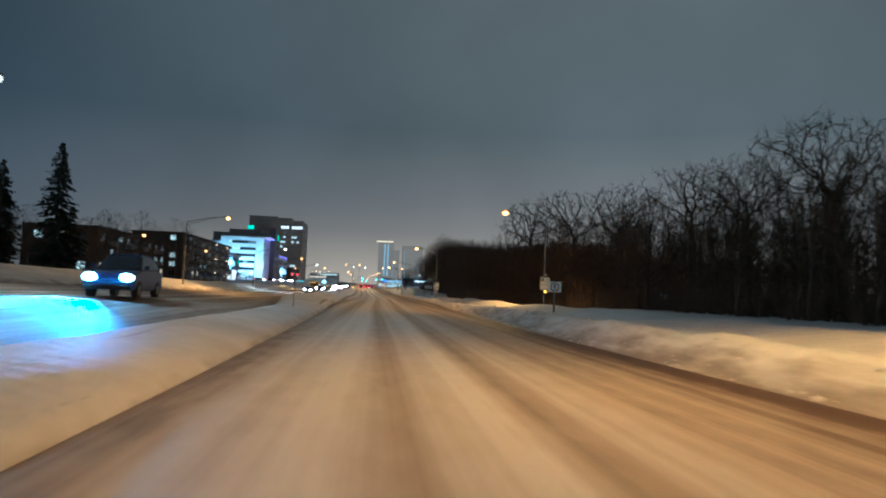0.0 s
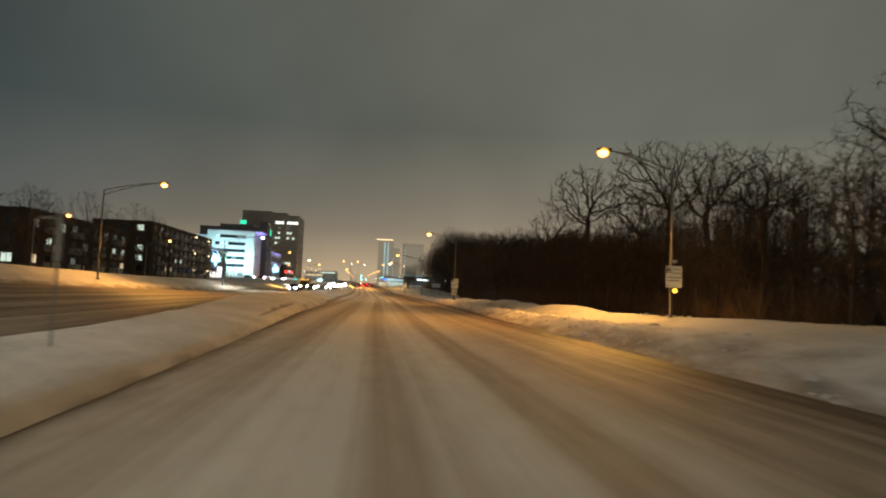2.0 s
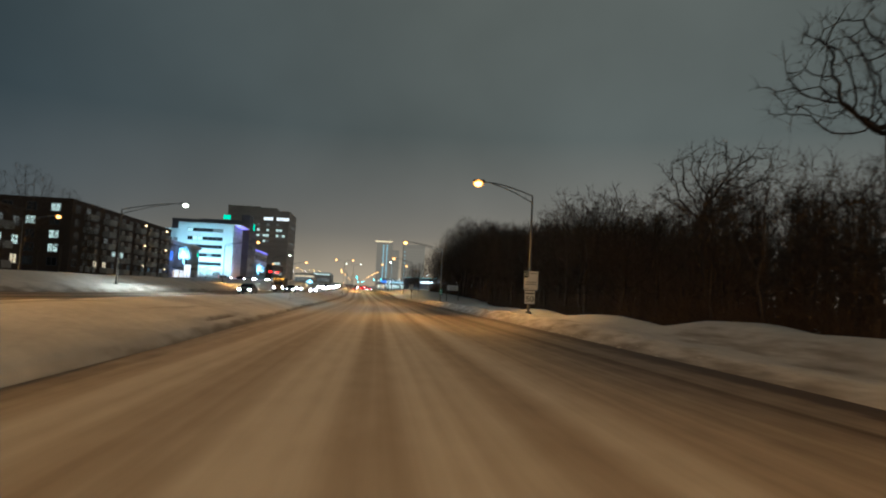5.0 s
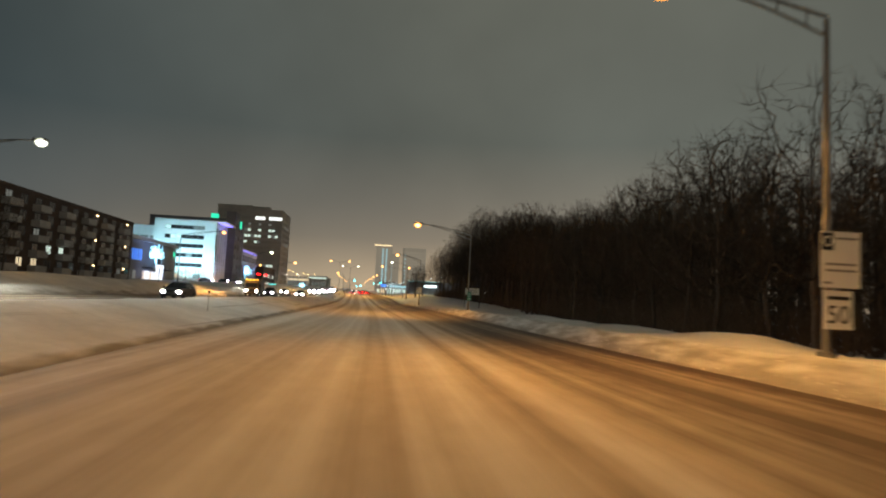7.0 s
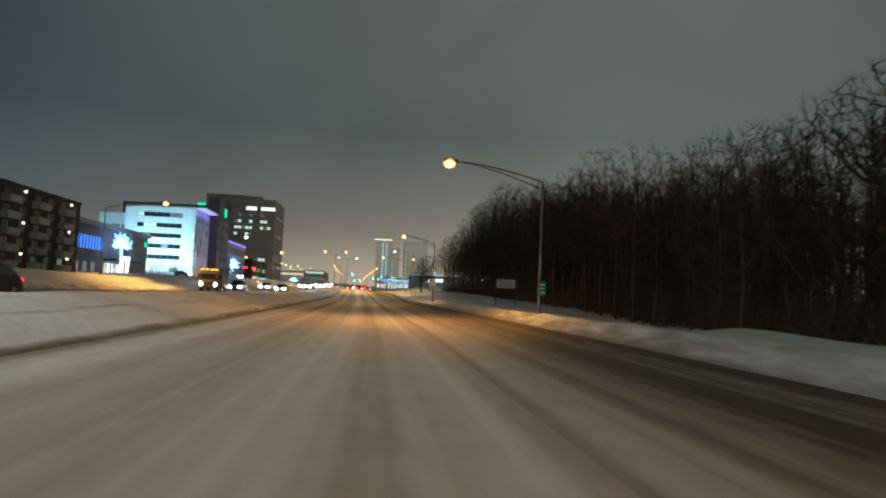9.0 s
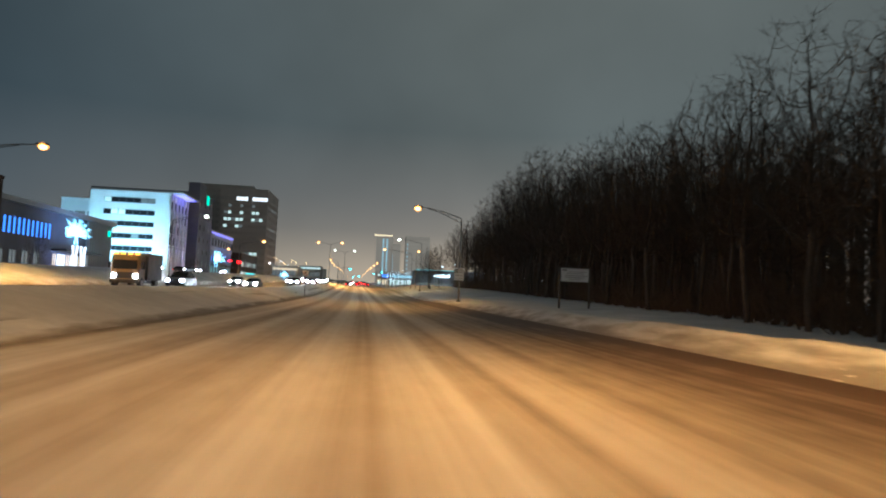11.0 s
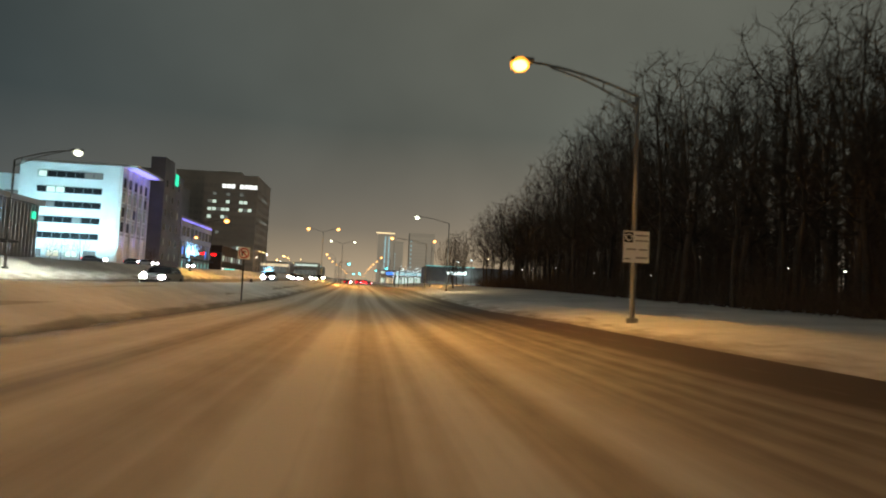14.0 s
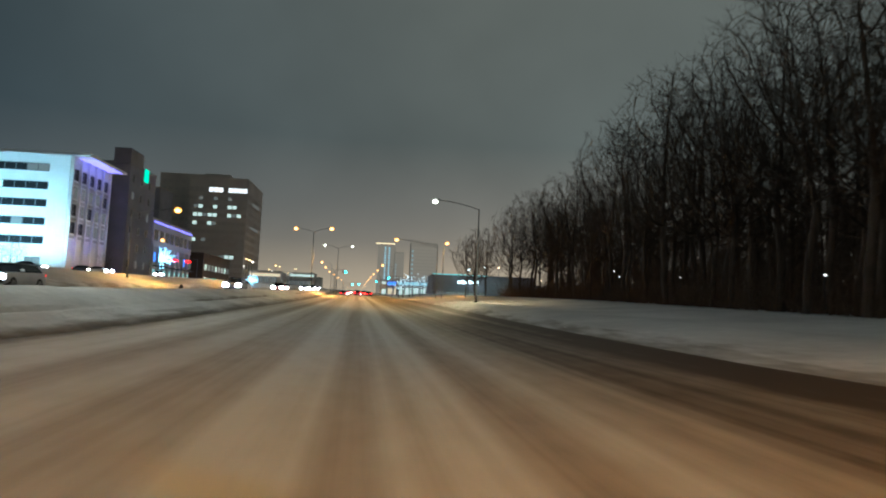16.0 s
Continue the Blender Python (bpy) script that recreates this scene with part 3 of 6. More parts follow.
LAMPS_RIGHT = [((9.6, -44), (5.6, -44, 9.4)), ((10.2, 9), (6.6, 9, 9.4)), ((16.05, 62.3), (12.1, 62.3, 9.62)), ((10.4, 114.7), (6.9, 115.6, 9.34)), ((9.66, 165.0), (4.45, 165.3, 9.0)), ((8.7, 219.2), (4.5, 219.2, 9.61))]
for p, h in LAMPS_RIGHT:
    street_lamp(p, h, "tall steel street lamp with curved truss arm and orange sodium light", watts=4700 if p[0] > 15 else (3000 if p[1] == 9 else (2800 if 150 < p[1] < 200 else (2600 if p[1] < 200 else 2000))))
street_lamp((10.07, 290), (5.55, 290, 12.2), "tall steel street lamp with thin arm and white light", (1.0, 0.74, 0.38), LED_GLOW, truss=False, watts=4200)
street_lamp((13.4, 356), (13.9, 355.6, 14.1), "tall steel street lamp with short arm and orange light", truss=False)
street_lamp((11.8, 352), (3.7, 352, 14.0), "tall steel street lamp with long arm over the junction", truss=True, watts=9000)
LAMPS_LEFT = [((-26.2, 92.6), (-20.8, 92.6, 10.8)), ((-29.4, 205.2), (-23.1, 205.2, 10.66)), ((-28.0, 300.2), (-23.1, 300.2, 11.1))]
for p, h in LAMPS_LEFT:
    street_lamp(p, h, "tall street lamp with curved truss arm and orange sodium light", watts=5500)
street_lamp((-25.5, 140.8), (-19.4, 140.8, 9.65), "tall street lamp with curved truss arm and white light", LED, LED_GLOW, watts=4200)
street_lamp((-26.2, 246.7), (-22.0, 246.7, 10.5), "tall street lamp with curved truss arm and white light", LED, LED_GLOW, watts=4200)
street_lamp((-22.5, 31), (-17.8, 31, 10.5), "tall street lamp with curved truss arm and white light", LED, LED_GLOW, watts=2600)
street_lamp((-43.6, 115.7), (-39.6, 115.7, 9.5), "street lamp with orange light before the apartment blocks", watts=1500)
street_lamp((-45.0, 360), (-43.2, 360, 12.3), "street lamp with warm light at the side street", truss=False, lit=False)
street_lamp((-40.5, 65), (-36.8, 65, 9.6), "street lamp with orange light beside the conifers", watts=900)
street_lamp((-44.5, 160), (-40.3, 159.9, 9.5), "street lamp with orange light beside the apartment blocks", watts=1300)
street_lamp((-12.2, 349), (-15.6, 350, 15.0), "twin-armed median street lamp with orange lights", truss=False, second=(3.35, -1.5, 15.0 - gh(-12.2, 349) + 0.1), watts=15000)
street_lamp((-9.6, 388), (-12.9, 388, 15.2), "twin-armed median street lamp with white lights", LED, LED_GLOW, truss=False, second=(3.3, 0, 15.2 - gh(-9.6, 388) + 0.1), lit=False)
for y in (430, 480, 540, 610, 690, 780, 890, 1020, 1180):
    x = float(edge_right(y)) + 1.5
    street_lamp((x, y), (x - 3.2, y, 10 + float(road_height(y))), "distant street lamp with orange light", truss=False, lit=y < 560, watts=3000)
    x = float(edge_left(y)) - 1.0
    street_lamp((x, y + 15), (x - 3.2, y + 15, 11 + float(road_height(y))), "distant median street lamp with orange light", truss=False, lit=False)


# ---- bare trees ----
def twig_tree(seed, height, fork, reach, low, points, step, crook, twigs, girth):
    """A leafless tree whose limbs reach for points spread through a rounded crown: (trunk, crown) meshes."""
    rs = np.random.RandomState(seed)
    mid, tall = (height + low) / 2, (height - low) / 2
    goal = []
    while len(goal) < points:
        v = rs.uniform(-1, 1, 3)
        n = np.linalg.norm(v)
        if 0.25 < n < 1 and rs.rand() < 0.35 + 0.65 * n:
            lump = 1 + 0.16 * math.sin(3 * math.atan2(v[1], v[0]) + seed) + 0.10 * math.sin(5 * v[2] + seed)
            goal.append((v[0] * reach * lump, v[1] * reach * lump, mid + v[2] * tall))
    goal = np.array(goal)
    nodes, parent = [np.array([0, 0, -0.4])], [-1]
    drift = rs.uniform(-0.1, 0.1, 2)
    while nodes[-1][2] < fork:
        k = len(nodes)
        nodes.append(nodes[-1] + step * 1.4 * np.array([drift[0] + rs.uniform(-0.12, 0.12), drift[1] + rs.uniform(-0.12, 0.12), 1]))
        parent.append(k - 1)
    stem = len(nodes)
    near = np.full(len(goal), 1e9)
    who = np.zeros(len(goal), int)
    fresh = range(len(nodes))
    for turn in range(90):
        for k in fresh:
            d = np.linalg.norm(goal - nodes[k], axis=1)
            closer = d < near
            near[closer], who[closer] = d[closer], k
        keep = near > step * 1.5
        goal, near, who = goal[keep], near[keep], who[keep]
        if not len(goal):
            break
        start = len(nodes)
        for k in sorted(set(who.tolist())):
            pull = goal[who == k] - nodes[k]
            d = (pull / np.linalg.norm(pull, axis=1)[:, None]).mean(0) + rs.uniform(-crook, crook, 3)
            n = np.linalg.norm(d)
            if n < 1e-3:
                continue
            nodes.append(nodes[k] + d / n * step)
            parent.append(k)
        fresh = range(start, len(nodes))
        if len(nodes) > 2600:
            break
    count = len(nodes)
    flow = [0.0] * count
    kids = [0] * count
    for k in range(count - 1, 0, -1):
        flow[k] = max(flow[k], 1.0)
        flow[parent[k]] += flow[k] if kids[parent[k]] == 0 else flow[k]
        kids[parent[k]] += 1
    out = [([], []), ([], [])]
    base = max(flow[1], 1.0)

    def thick(k):
        return max(girth * (flow[k] / base) ** 0.5, 0.013)

    def prism(which, p, q, r0, r1, n):
        V, F = out[which]
        p, q = Vector(p), Vector(q)
        d = (q - p).normalized()
        a = d.orthogonal().normalized()
        b = d.cross(a)
        s = len(V)
        for c, r in ((p, r0),) if r1 == 0 else ((p, r0), (q, r1)):
            for i in range(n):
                w = i * 2 * math.pi / n
                V.append(tuple(c + r * (math.cos(w) * a + math.sin(w) * b)))
        if r1 == 0:
            V.append(tuple(q))
        for i in range(n):
            F.append((s + i, s + (i + 1) % n, s + n) if r1 == 0 else (s + i, s + (i + 1) % n, s + n + (i + 1) % n, s + n + i))

    for k in range(1, count):
        p = parent[k]
        r1 = thick(k)
        r0 = r1 if p >= stem and kids[p] > 1 else thick(max(p, 1))
        prism(0 if k < stem else 1, nodes[p], nodes[k], min(r0, r1 * 1.5), r1, 8 if k < stem else (5 if r1 > 0.07 else 3))
        if k > stem and (kids[k] == 0 or rs.rand() < 0.45):
            along = nodes[k] - nodes[p]
            along = along / max(np.linalg.norm(along), 1e-6)
            for _ in range(twigs):
                d = along * 0.8 + rs.uniform(-1, 1, 3) + np.array([0, 0, 0.25])
                prism(1, nodes[k], nodes[k] + d / np.linalg.norm(d) * step * rs.uniform(0.9, 2.6), 0.011, 0, 3)
    return out


def bare_tree(seed, height, fork, reach, low, points, step, crook, twigs, girth, label, name="bare_tree"):
    (tv, tf), (cv, cf) = twig_tree(seed, height, fork, reach, low, points, step, crook, twigs, girth)
    k = height / max(v[2] for v in cv)
    tv, cv = [tuple(c * k for c in v) for v in tv], [tuple(c * k for c in v) for v in cv]
    t = thing(name, (0, 0, 0), label, "tree", "leafless trees of the roadside woods")
    mesh_object("trunk", tv, tf, BARK, t, smooth=True)
    mesh_object("crown", cv, cf, TWIG, t)
    return t


rnd = random.Random(11)
MASTERS = {
    "tall": [bare_tree(20 + k, 20, 6.0, 5.6, 5.0, 900, 0.60, 0.09, 5, 0.22, "tall leafless tree at the edge of the woods") for k in range(5)],
    "low": [bare_tree(30 + k, 10, 2.0, 3.2, 1.6, 620, 0.42, 0.12, 4, 0.12, "leafless tree in the dark roadside woods") for k in range(5)],
    "oak": [bare_tree(41 + k, 15, 8.2, 4.9, 8.6, 560, 0.42, 0.28, 5, 0.27, "gnarled spreading leafless tree above the woods") for k in range(4)],
}
SIZES = {"tall": 20.0, "low": 10.0, "oak": 15.0}
used = set()
turns = {"tall": 0, "low": 0, "oak": 0}


def plant(kind, x, y, scale, turn, label=""):
    k = turns[kind] % len(MASTERS[kind])
    turns[kind] += 1
    m = pose(x, y, gh(x, y), 0, 0, turn)
    src = MASTERS[kind][k]
    if (kind, k) in used:
        ob = copy_thing(src, m)
    else:
        used.add((kind, k))
        ob = src
        ob.matrix_basis = m
    ob.scale = (scale, scale, scale)
    if label:
        ob["label"] = label
    return ob


tree_line = piecewise([(-20, 10.3), (76, 10.6), (95, 9.8), (110, 10.2), (128, 11.7), (143, 12.3), (160, 12.7), (176, 14.2), (200, 16.2), (226, 18.4), (250, 23.2), (268, 24.2), (297, 22.6), (303, 18.0), (350, 18.0)])
y = -6.0
while y < 345:
    for row in range(3):
        x = float(woods_edge(y)) + row * 3.4 + rnd.uniform(-1.5, 1.5)
        yy = y + rnd.uniform(-1.5, 1.5)
        h = float(tree_line(yy)) * (rnd.uniform(0.84, 1.04) if yy < 235 else rnd.uniform(0.72, 1.04))
        kind = "tall" if h > 14.5 or (h > 13 and rnd.random() < 0.4) else "low"
        plant(kind, x, yy, h / SIZES[kind], rnd.uniform(0, 360))
    y += 5.2
# emergent crowns that stand above the woods
for x, y, h in ((23.4, 99.0, 16.8), (23.7, 81.3, 15.6), (37.8, 98, 20.2), (29, 58.5, 14.5), (27, 71, 12.8), (26.5, 46, 12.6), (25, 90, 13.2), (25, 158, 14.0), (26, 146, 14.6), (24.5, 117, 14.2), (26, 36, 12.5), (28, 24, 13)):
    plant("oak", x, y, h / 15.0, rnd.uniform(0, 360))
# left-hand side: bare trees before the apartment blocks
for x, y, s in ((-42, 84, 0.8), (-48, 92, 0.85), (-53, 96, 0.9), (-57, 104, 0.85), (-55, 118, 0.8), (-60, 110, 0.9), (-58, 128, 0.7), (-62, 122, 0.8), (-66, 100, 0.9), (-64, 132, 0.75), (-46, 58, 0.95), (-36, 46, 0.9), (-50, 66, 1.0), (-56, 78, 1.0), (-62, 88, 0.9), (-40, 66, 1.0), (-44, 74, 1.1), (-47, 100, 0.8), (-52, 112, 0.75), (-50, 126, 0.7), (-52, 150, 0.75), (-50, 176, 0.8), (-53, 215, 0.6), (-52, 240, 0.55), (-48, 190, 0.6), (-50, 262, 0.5), (-46, 106, 0.95), (-49, 118, 1.0), (-45, 124, 0.85), (-51, 134, 1.05), (-47, 142, 0.9), (-50, 156, 1.0), (-46, 150, 0.8), (-51, 168, 0.95), (-47, 182, 0.8), (-54, 90, 1.1), (-58, 98, 1.15), (-50, 82, 1.05), (-52, 200, 0.8), (-51, 222, 0.75)):
    plant("low", x, y, s * 1.1, rnd.uniform(0, 360), "leafless tree on the snowy slope by the apartments")
for x, y, s in ((-52, 150, 0.78), (-53, 161, 0.72), (-51, 173, 0.82), (-54, 139, 0.7), (-52, 187, 0.74), (-50, 127, 0.66), (-53, 199, 0.7)):
    plant("tall", x, y, s, rnd.uniform(0, 360), "tall leafless tree before the apartment blocks")
for x, y, s in ((-66, 343, 0.55), (-60, 338, 0.62), (-69, 345, 0.5), (-50, 350, 0.45), (-47, 372, 0.4)):
    plant("low", x, y, s, rnd.uniform(0, 360), "small leafless tree before the floodlit office building")
plant("low", 14.4, 318, 1.12, 40, "spreading leafless tree by the lamp pole")
for x, y, s in ((15, 322, 0.5), (18, 330, 0.6), (16, 340, 0.55), (19, 348, 0.6)):
    plant("tall", x, y, s, rnd.uniform(0, 360))


def deep_woods():
    """Rear rows and undergrowth in one mesh."""
    V, F = [], []
    r = random.Random(5)

    def prism(p, q, r0, r1):
        d = (q - p).normalized()
        a = d.orthogonal().normalized()
        b = d.cross(a)
        s = len(V)
        for c, rr in ((p, r0), (q, r1)):
            for k in range(3):
                w = k * 2.0944
                V.append(tuple(c + rr * (math.cos(w) * a + math.sin(w) * b)))
        for k in range(3):
            F.append((s + k, s + (k + 1) % 3, s + 3 + (k + 1) % 3, s + 3 + k))

    def spike(p, q, r0):
        d = (q - p).normalized()
        a = d.orthogonal().normalized()
        b = d.cross(a)
        s = len(V)
        for k in range(3):
            V.append(tuple(p + r0 * (math.cos(k * 2.0944) * a + math.sin(k * 2.0944) * b)))
        V.append(tuple(q))
        F.extend(((s, s + 1, s + 3), (s + 1, s + 2, s + 3), (s + 2, s, s + 3)))

    y = -10.0
    while y < 352:
        for row in range(6):
            x = float(woods_edge(y)) + 9 + row * 4.0 + r.uniform(-2, 2)
            yy = y + r.uniform(-2, 2)
            h = float(tree_line(yy)) * (r.uniform(0.84, 1.03) if yy < 235 else r.uniform(0.62, 0.96))
            h *= 1 + 0.035 * row * (yy < 190)
            base = Vector((x, yy, gh(x, yy) - 0.3))
            top = base + Vector((r.uniform(-0.8, 0.8), r.uniform(-0.8, 0.8), h))
            prism(base, top, 0.17, 0.03)
            for k in range(72 if h < 16 else 105):
                s = r.uniform(0.22 if h < 16 else 0.06, 0.97)
                p = base.lerp(top, s)
                a = r.uniform(0, 6.283)
                L = r.uniform(1.0, 3.4) * (1.15 - s * 0.7)
                q = p + Vector((math.cos(a) * L, math.sin(a) * L, L * r.uniform(0.2, 1.0)))
                spike(p, q, 0.042)
                for j in range(3):
                    u = p.lerp(q, r.uniform(0.3, 1))
                    spike(u, u + Vector((r.uniform(-1, 1), r.uniform(-1, 1), r.uniform(0, 1))) * 1.3, 0.02)
        for row in range(9):
            x = float(woods_edge(y)) + 34 + row * 3.4 + r.uniform(-1.6, 1.6)
            yy = y + r.uniform(-2, 2)
            h = float(tree_line(yy)) * r.uniform(0.8, 1.02) * (1.0 if yy < 180 or yy > 290 else 1.06)
            base = Vector((x, yy, gh(x, yy) - 0.3))
            top = base + Vector((r.uniform(-0.6, 0.6), r.uniform(-0.6, 0.6), h))
            prism(base, top, 0.22, 0.05)
            for k in range(34 if yy < 180 else 56):
                p = base.lerp(top, r.uniform(0.0, 0.92))
                a = r.uniform(0, 6.283)
                L = r.uniform(1.2, 3.2)
                spike(p, p + Vector((math.cos(a) * L, math.sin(a) * L, L * r.uniform(0.1, 0.9))), 0.12)
        y += 4.2
    for k in range(150):
        yy = r.uniform(352, 425)
        x = r.uniform(52, 105)
        base = Vector((x, yy, gh(x, yy) - 0.3))
        top = base + Vector((0, 0, r.uniform(8, 13)))
        prism(base, top, 0.22, 0.05)
        for j in range(40):
            p = base.lerp(top, r.uniform(0.0, 0.92))
            a = r.uniform(0, 6.283)
            L = r.uniform(1.2, 3.2)
            spike(p, p + Vector((math.cos(a) * L, math.sin(a) * L, L * r.uniform(0.1, 0.9))), 0.12)
    ny = np.array([r.uniform(-10, 348) for k in range(7000)])
    nx = woods_edge(ny) + np.array([r.uniform(-1.6, 1) + abs(r.gauss(0, 6)) for k in range(7000)])
    for x, yy, zz in zip(nx.tolist(), ny.tolist(), ground_height(nx, ny).tolist()):
        p = Vector((x, yy, zz - 0.1))
        tall = r.uniform(0.8, 2.2) if r.random() < 0.7 else r.uniform(2.0, 4.6)
        for j in range(4):
            q = p + Vector((r.gauss(0, 0.38) * tall, r.gauss(0, 0.38) * tall, tall * r.uniform(0.6, 1.1)))
            spike(p, q, 0.034)
            for k in range(2):
                u = p.lerp(q, r.uniform(0.3, 0.85))
                spike(u, u + Vector((r.uniform(-0.7, 0.7), r.uniform(-0.7, 0.7), r.uniform(0.0, 0.8))) * (0.5 + 0.25 * tall), 0.02)
    ob = mesh_object("woodland", V, F, TWIG)
    tagged(ob, "dense dark leafless woodland with undergrowth behind the verge", "woodland", kind="stuff")


deep_woods()


# ---- conifers on the left ----
def conifer(x, y, height, seed):
    r = random.Random(seed)
    t = thing("conifer", (x, y, gh(x, y)), "tall dark conifer on the snowy slope", "tree", "conifers")
    part("trunk", tube(bmesh.new(), [(0, 0, -0.2), (0, 0, height)], [0.2, 0.03], 7), BARK, t)
    V, F = [], []
    z = 0.9
    while z < height:
        reach = (1 - z / height) ** 0.75 * height * 0.24 + 0.15
        for k in range(9):
            a = r.uniform(0, 6.283)
            L = reach * r.uniform(0.7, 1.15)
            d = Vector((math.cos(a), math.sin(a), -0.25))
            sd = Vector((-math.sin(a), math.cos(a), 0))
            for j in range(9):
                s = r.uniform(0.15, 1)
                c = d * L * s + Vector((0, 0, z + r.uniform(-0.15, 0.15)))
                w = (1 - 0.5 * s) * 0.42 * max(0.35, reach / 2.5)
                i = len(V)
                V += [tuple(c - d * w), tuple(c + sd * w * 0.8 + Vector((0, 0, -0.12))), tuple(c + d * w * 1.2 + Vector((0, 0, -0.1))), tuple(c - sd * w * 0.8 + Vector((0, 0, 0.1)))]
                F.append((i, i + 1, i + 2, i + 3))
        z += 0.42
    mesh_object("crown", V, F, NEEDLE, t)


for i, (x, y, h) in enumerate(((-45.3, 97.5, 18.8), (-50.8, 93.5, 15.0), (-55.3, 99.5, 16.9), (-49.3, 84.5, 14.1))):
    conifer(x, y, h, 60 + i)
# ---- buildings ----
CONCRETE = material("pale_concrete", (0.48, 0.44, 0.41), 0.9, grain=0.15, scale=2.5, patch=0.2, patch_scale=0.12)
# far walls: haze is put into the colour by paling it
HAZE_WALL = material("haze_pale_wall", (0.66, 0.62, 0.57), 0.9, grain=0.1, scale=0.4, patch=0.12, patch_scale=0.05)
BRICK = material("brown_brick", (0.085, 0.056, 0.043), 0.9, grain=0.2, scale=6, patch=0.2, patch_scale=0.15)
DARK_BRICK = material("dark_cladding", (0.17, 0.165, 0.19), 0.7, grain=0.2, scale=3, patch=0.2, patch_scale=0.15)
WHITE_WALL = material("white_render", (0.80, 0.81, 0.82), 0.8, grain=0.06, scale=2.0, patch=0.07, patch_scale=0.2)
ROOFING = material("snowy_roof", (0.5, 0.5, 0.52), 0.9, grain=0.15, scale=2)
TOWER_WALL = material("brown_concrete", (0.42, 0.37, 0.335), 0.9, grain=0.12, scale=1.5, patch=0.15, patch_scale=0.08)
FRAME = material("window_frame", (0.10, 0.10, 0.11), 0.5, grain=0.1, scale=4)
PALE_FRAME = material("pale_frame", (0.45, 0.45, 0.44), 0.6, grain=0.1, scale=4)
PANE_DARK = material("pane_dark", (0.02, 0.022, 0.026), 0.1)
PANE_COOL = material("pane_lit_cool", (0.5, 0.55, 0.5), 0.4, emit=(0.75, 0.95, 0.85), power=0.75)
PANE_WARM = material("pane_lit_warm", (0.5, 0.45, 0.4), 0.4, emit=(1.0, 0.80, 0.5), power=0.6)
PANE_WHITE = material("pane_lit_white", (0.6, 0.6, 0.6), 0.4, emit=(0.95, 1.0, 1.0), power=1.3)
PANE_BLUE = material("pane_lit_blue", (0.1, 0.2, 0.6), 0.4, emit=(0.06, 0.25, 1.0), power=1.6)
PANE_DUSK = material("pane_dusk", (0.36, 0.32, 0.29), 0.4)
PANE_DIM = material("pane_dim", (0.12, 0.12, 0.12), 0.3, emit=(0.6, 0.65, 0.6), power=0.16)
BALCONY = material("balcony_panel", (0.42, 0.40, 0.38), 0.8, grain=0.12, scale=3, patch=0.15)
GREEN_GLOW = material("green_sign_glow", (0.05, 0.4, 0.25), 0.5, emit=(0.02, 0.85, 0.50), power=1.0)
ICE_GLOW = material("ice_blue_glow", (0.5, 0.8, 1.0), 0.5, emit=(0.30, 0.72, 1.0), power=6.0)
TEAL_GLOW = material("teal_glow", (0.3, 0.7, 0.7), 0.5, emit=(0.25, 0.85, 0.85), power=0.4)
WHITE_GLOW = material("white_glow", (0.9, 0.9, 0.9), 0.5, emit=(1.0, 0.97, 0.9), power=5)
FAIRY_GLOW = material("fairy_glow", (0.9, 0.9, 0.9), 0.5, emit=(0.75, 0.95, 1.0), power=3)
WARM_GLOW = material("warm_glow", (0.9, 0.8, 0.6), 0.5, emit=(1.0, 0.68, 0.34), power=7)
RED_GLOW = material("red_glow", (0.6, 0.05, 0.05), 0.5, emit=(1.0, 0.006, 0.008), power=7)
SIGNAL_GREEN = material("signal_green_glow", (0.1, 0.6, 0.6), 0.5, emit=(0.05, 0.80, 0.85), power=10)
PANE_LOBBY = material("pane_lit_turquoise", (0.4, 0.6, 0.6), 0.4, emit=(0.30, 0.80, 0.78), power=0.55)
PALE_GLOW = material("pale_blue_light", (0.5, 0.6, 0.6), 0.5, emit=(0.35, 0.72, 0.85), power=0.75)
CYAN_GLOW = material("turquoise_sign_glow", (0.1, 0.5, 0.5), 0.5, emit=(0.12, 0.75, 0.72), power=1.3)
AMBER_GLOW = material("amber_glow", (0.8, 0.5, 0.1), 0.5, emit=(1.0, 0.50, 0.05), power=3)
PURPLE_GLOW = material("purple_strip_glow", (0.3, 0.3, 0.8), 0.5, emit=(0.22, 0.20, 1.0), power=2.0)

WINDOW_CACHE = {}


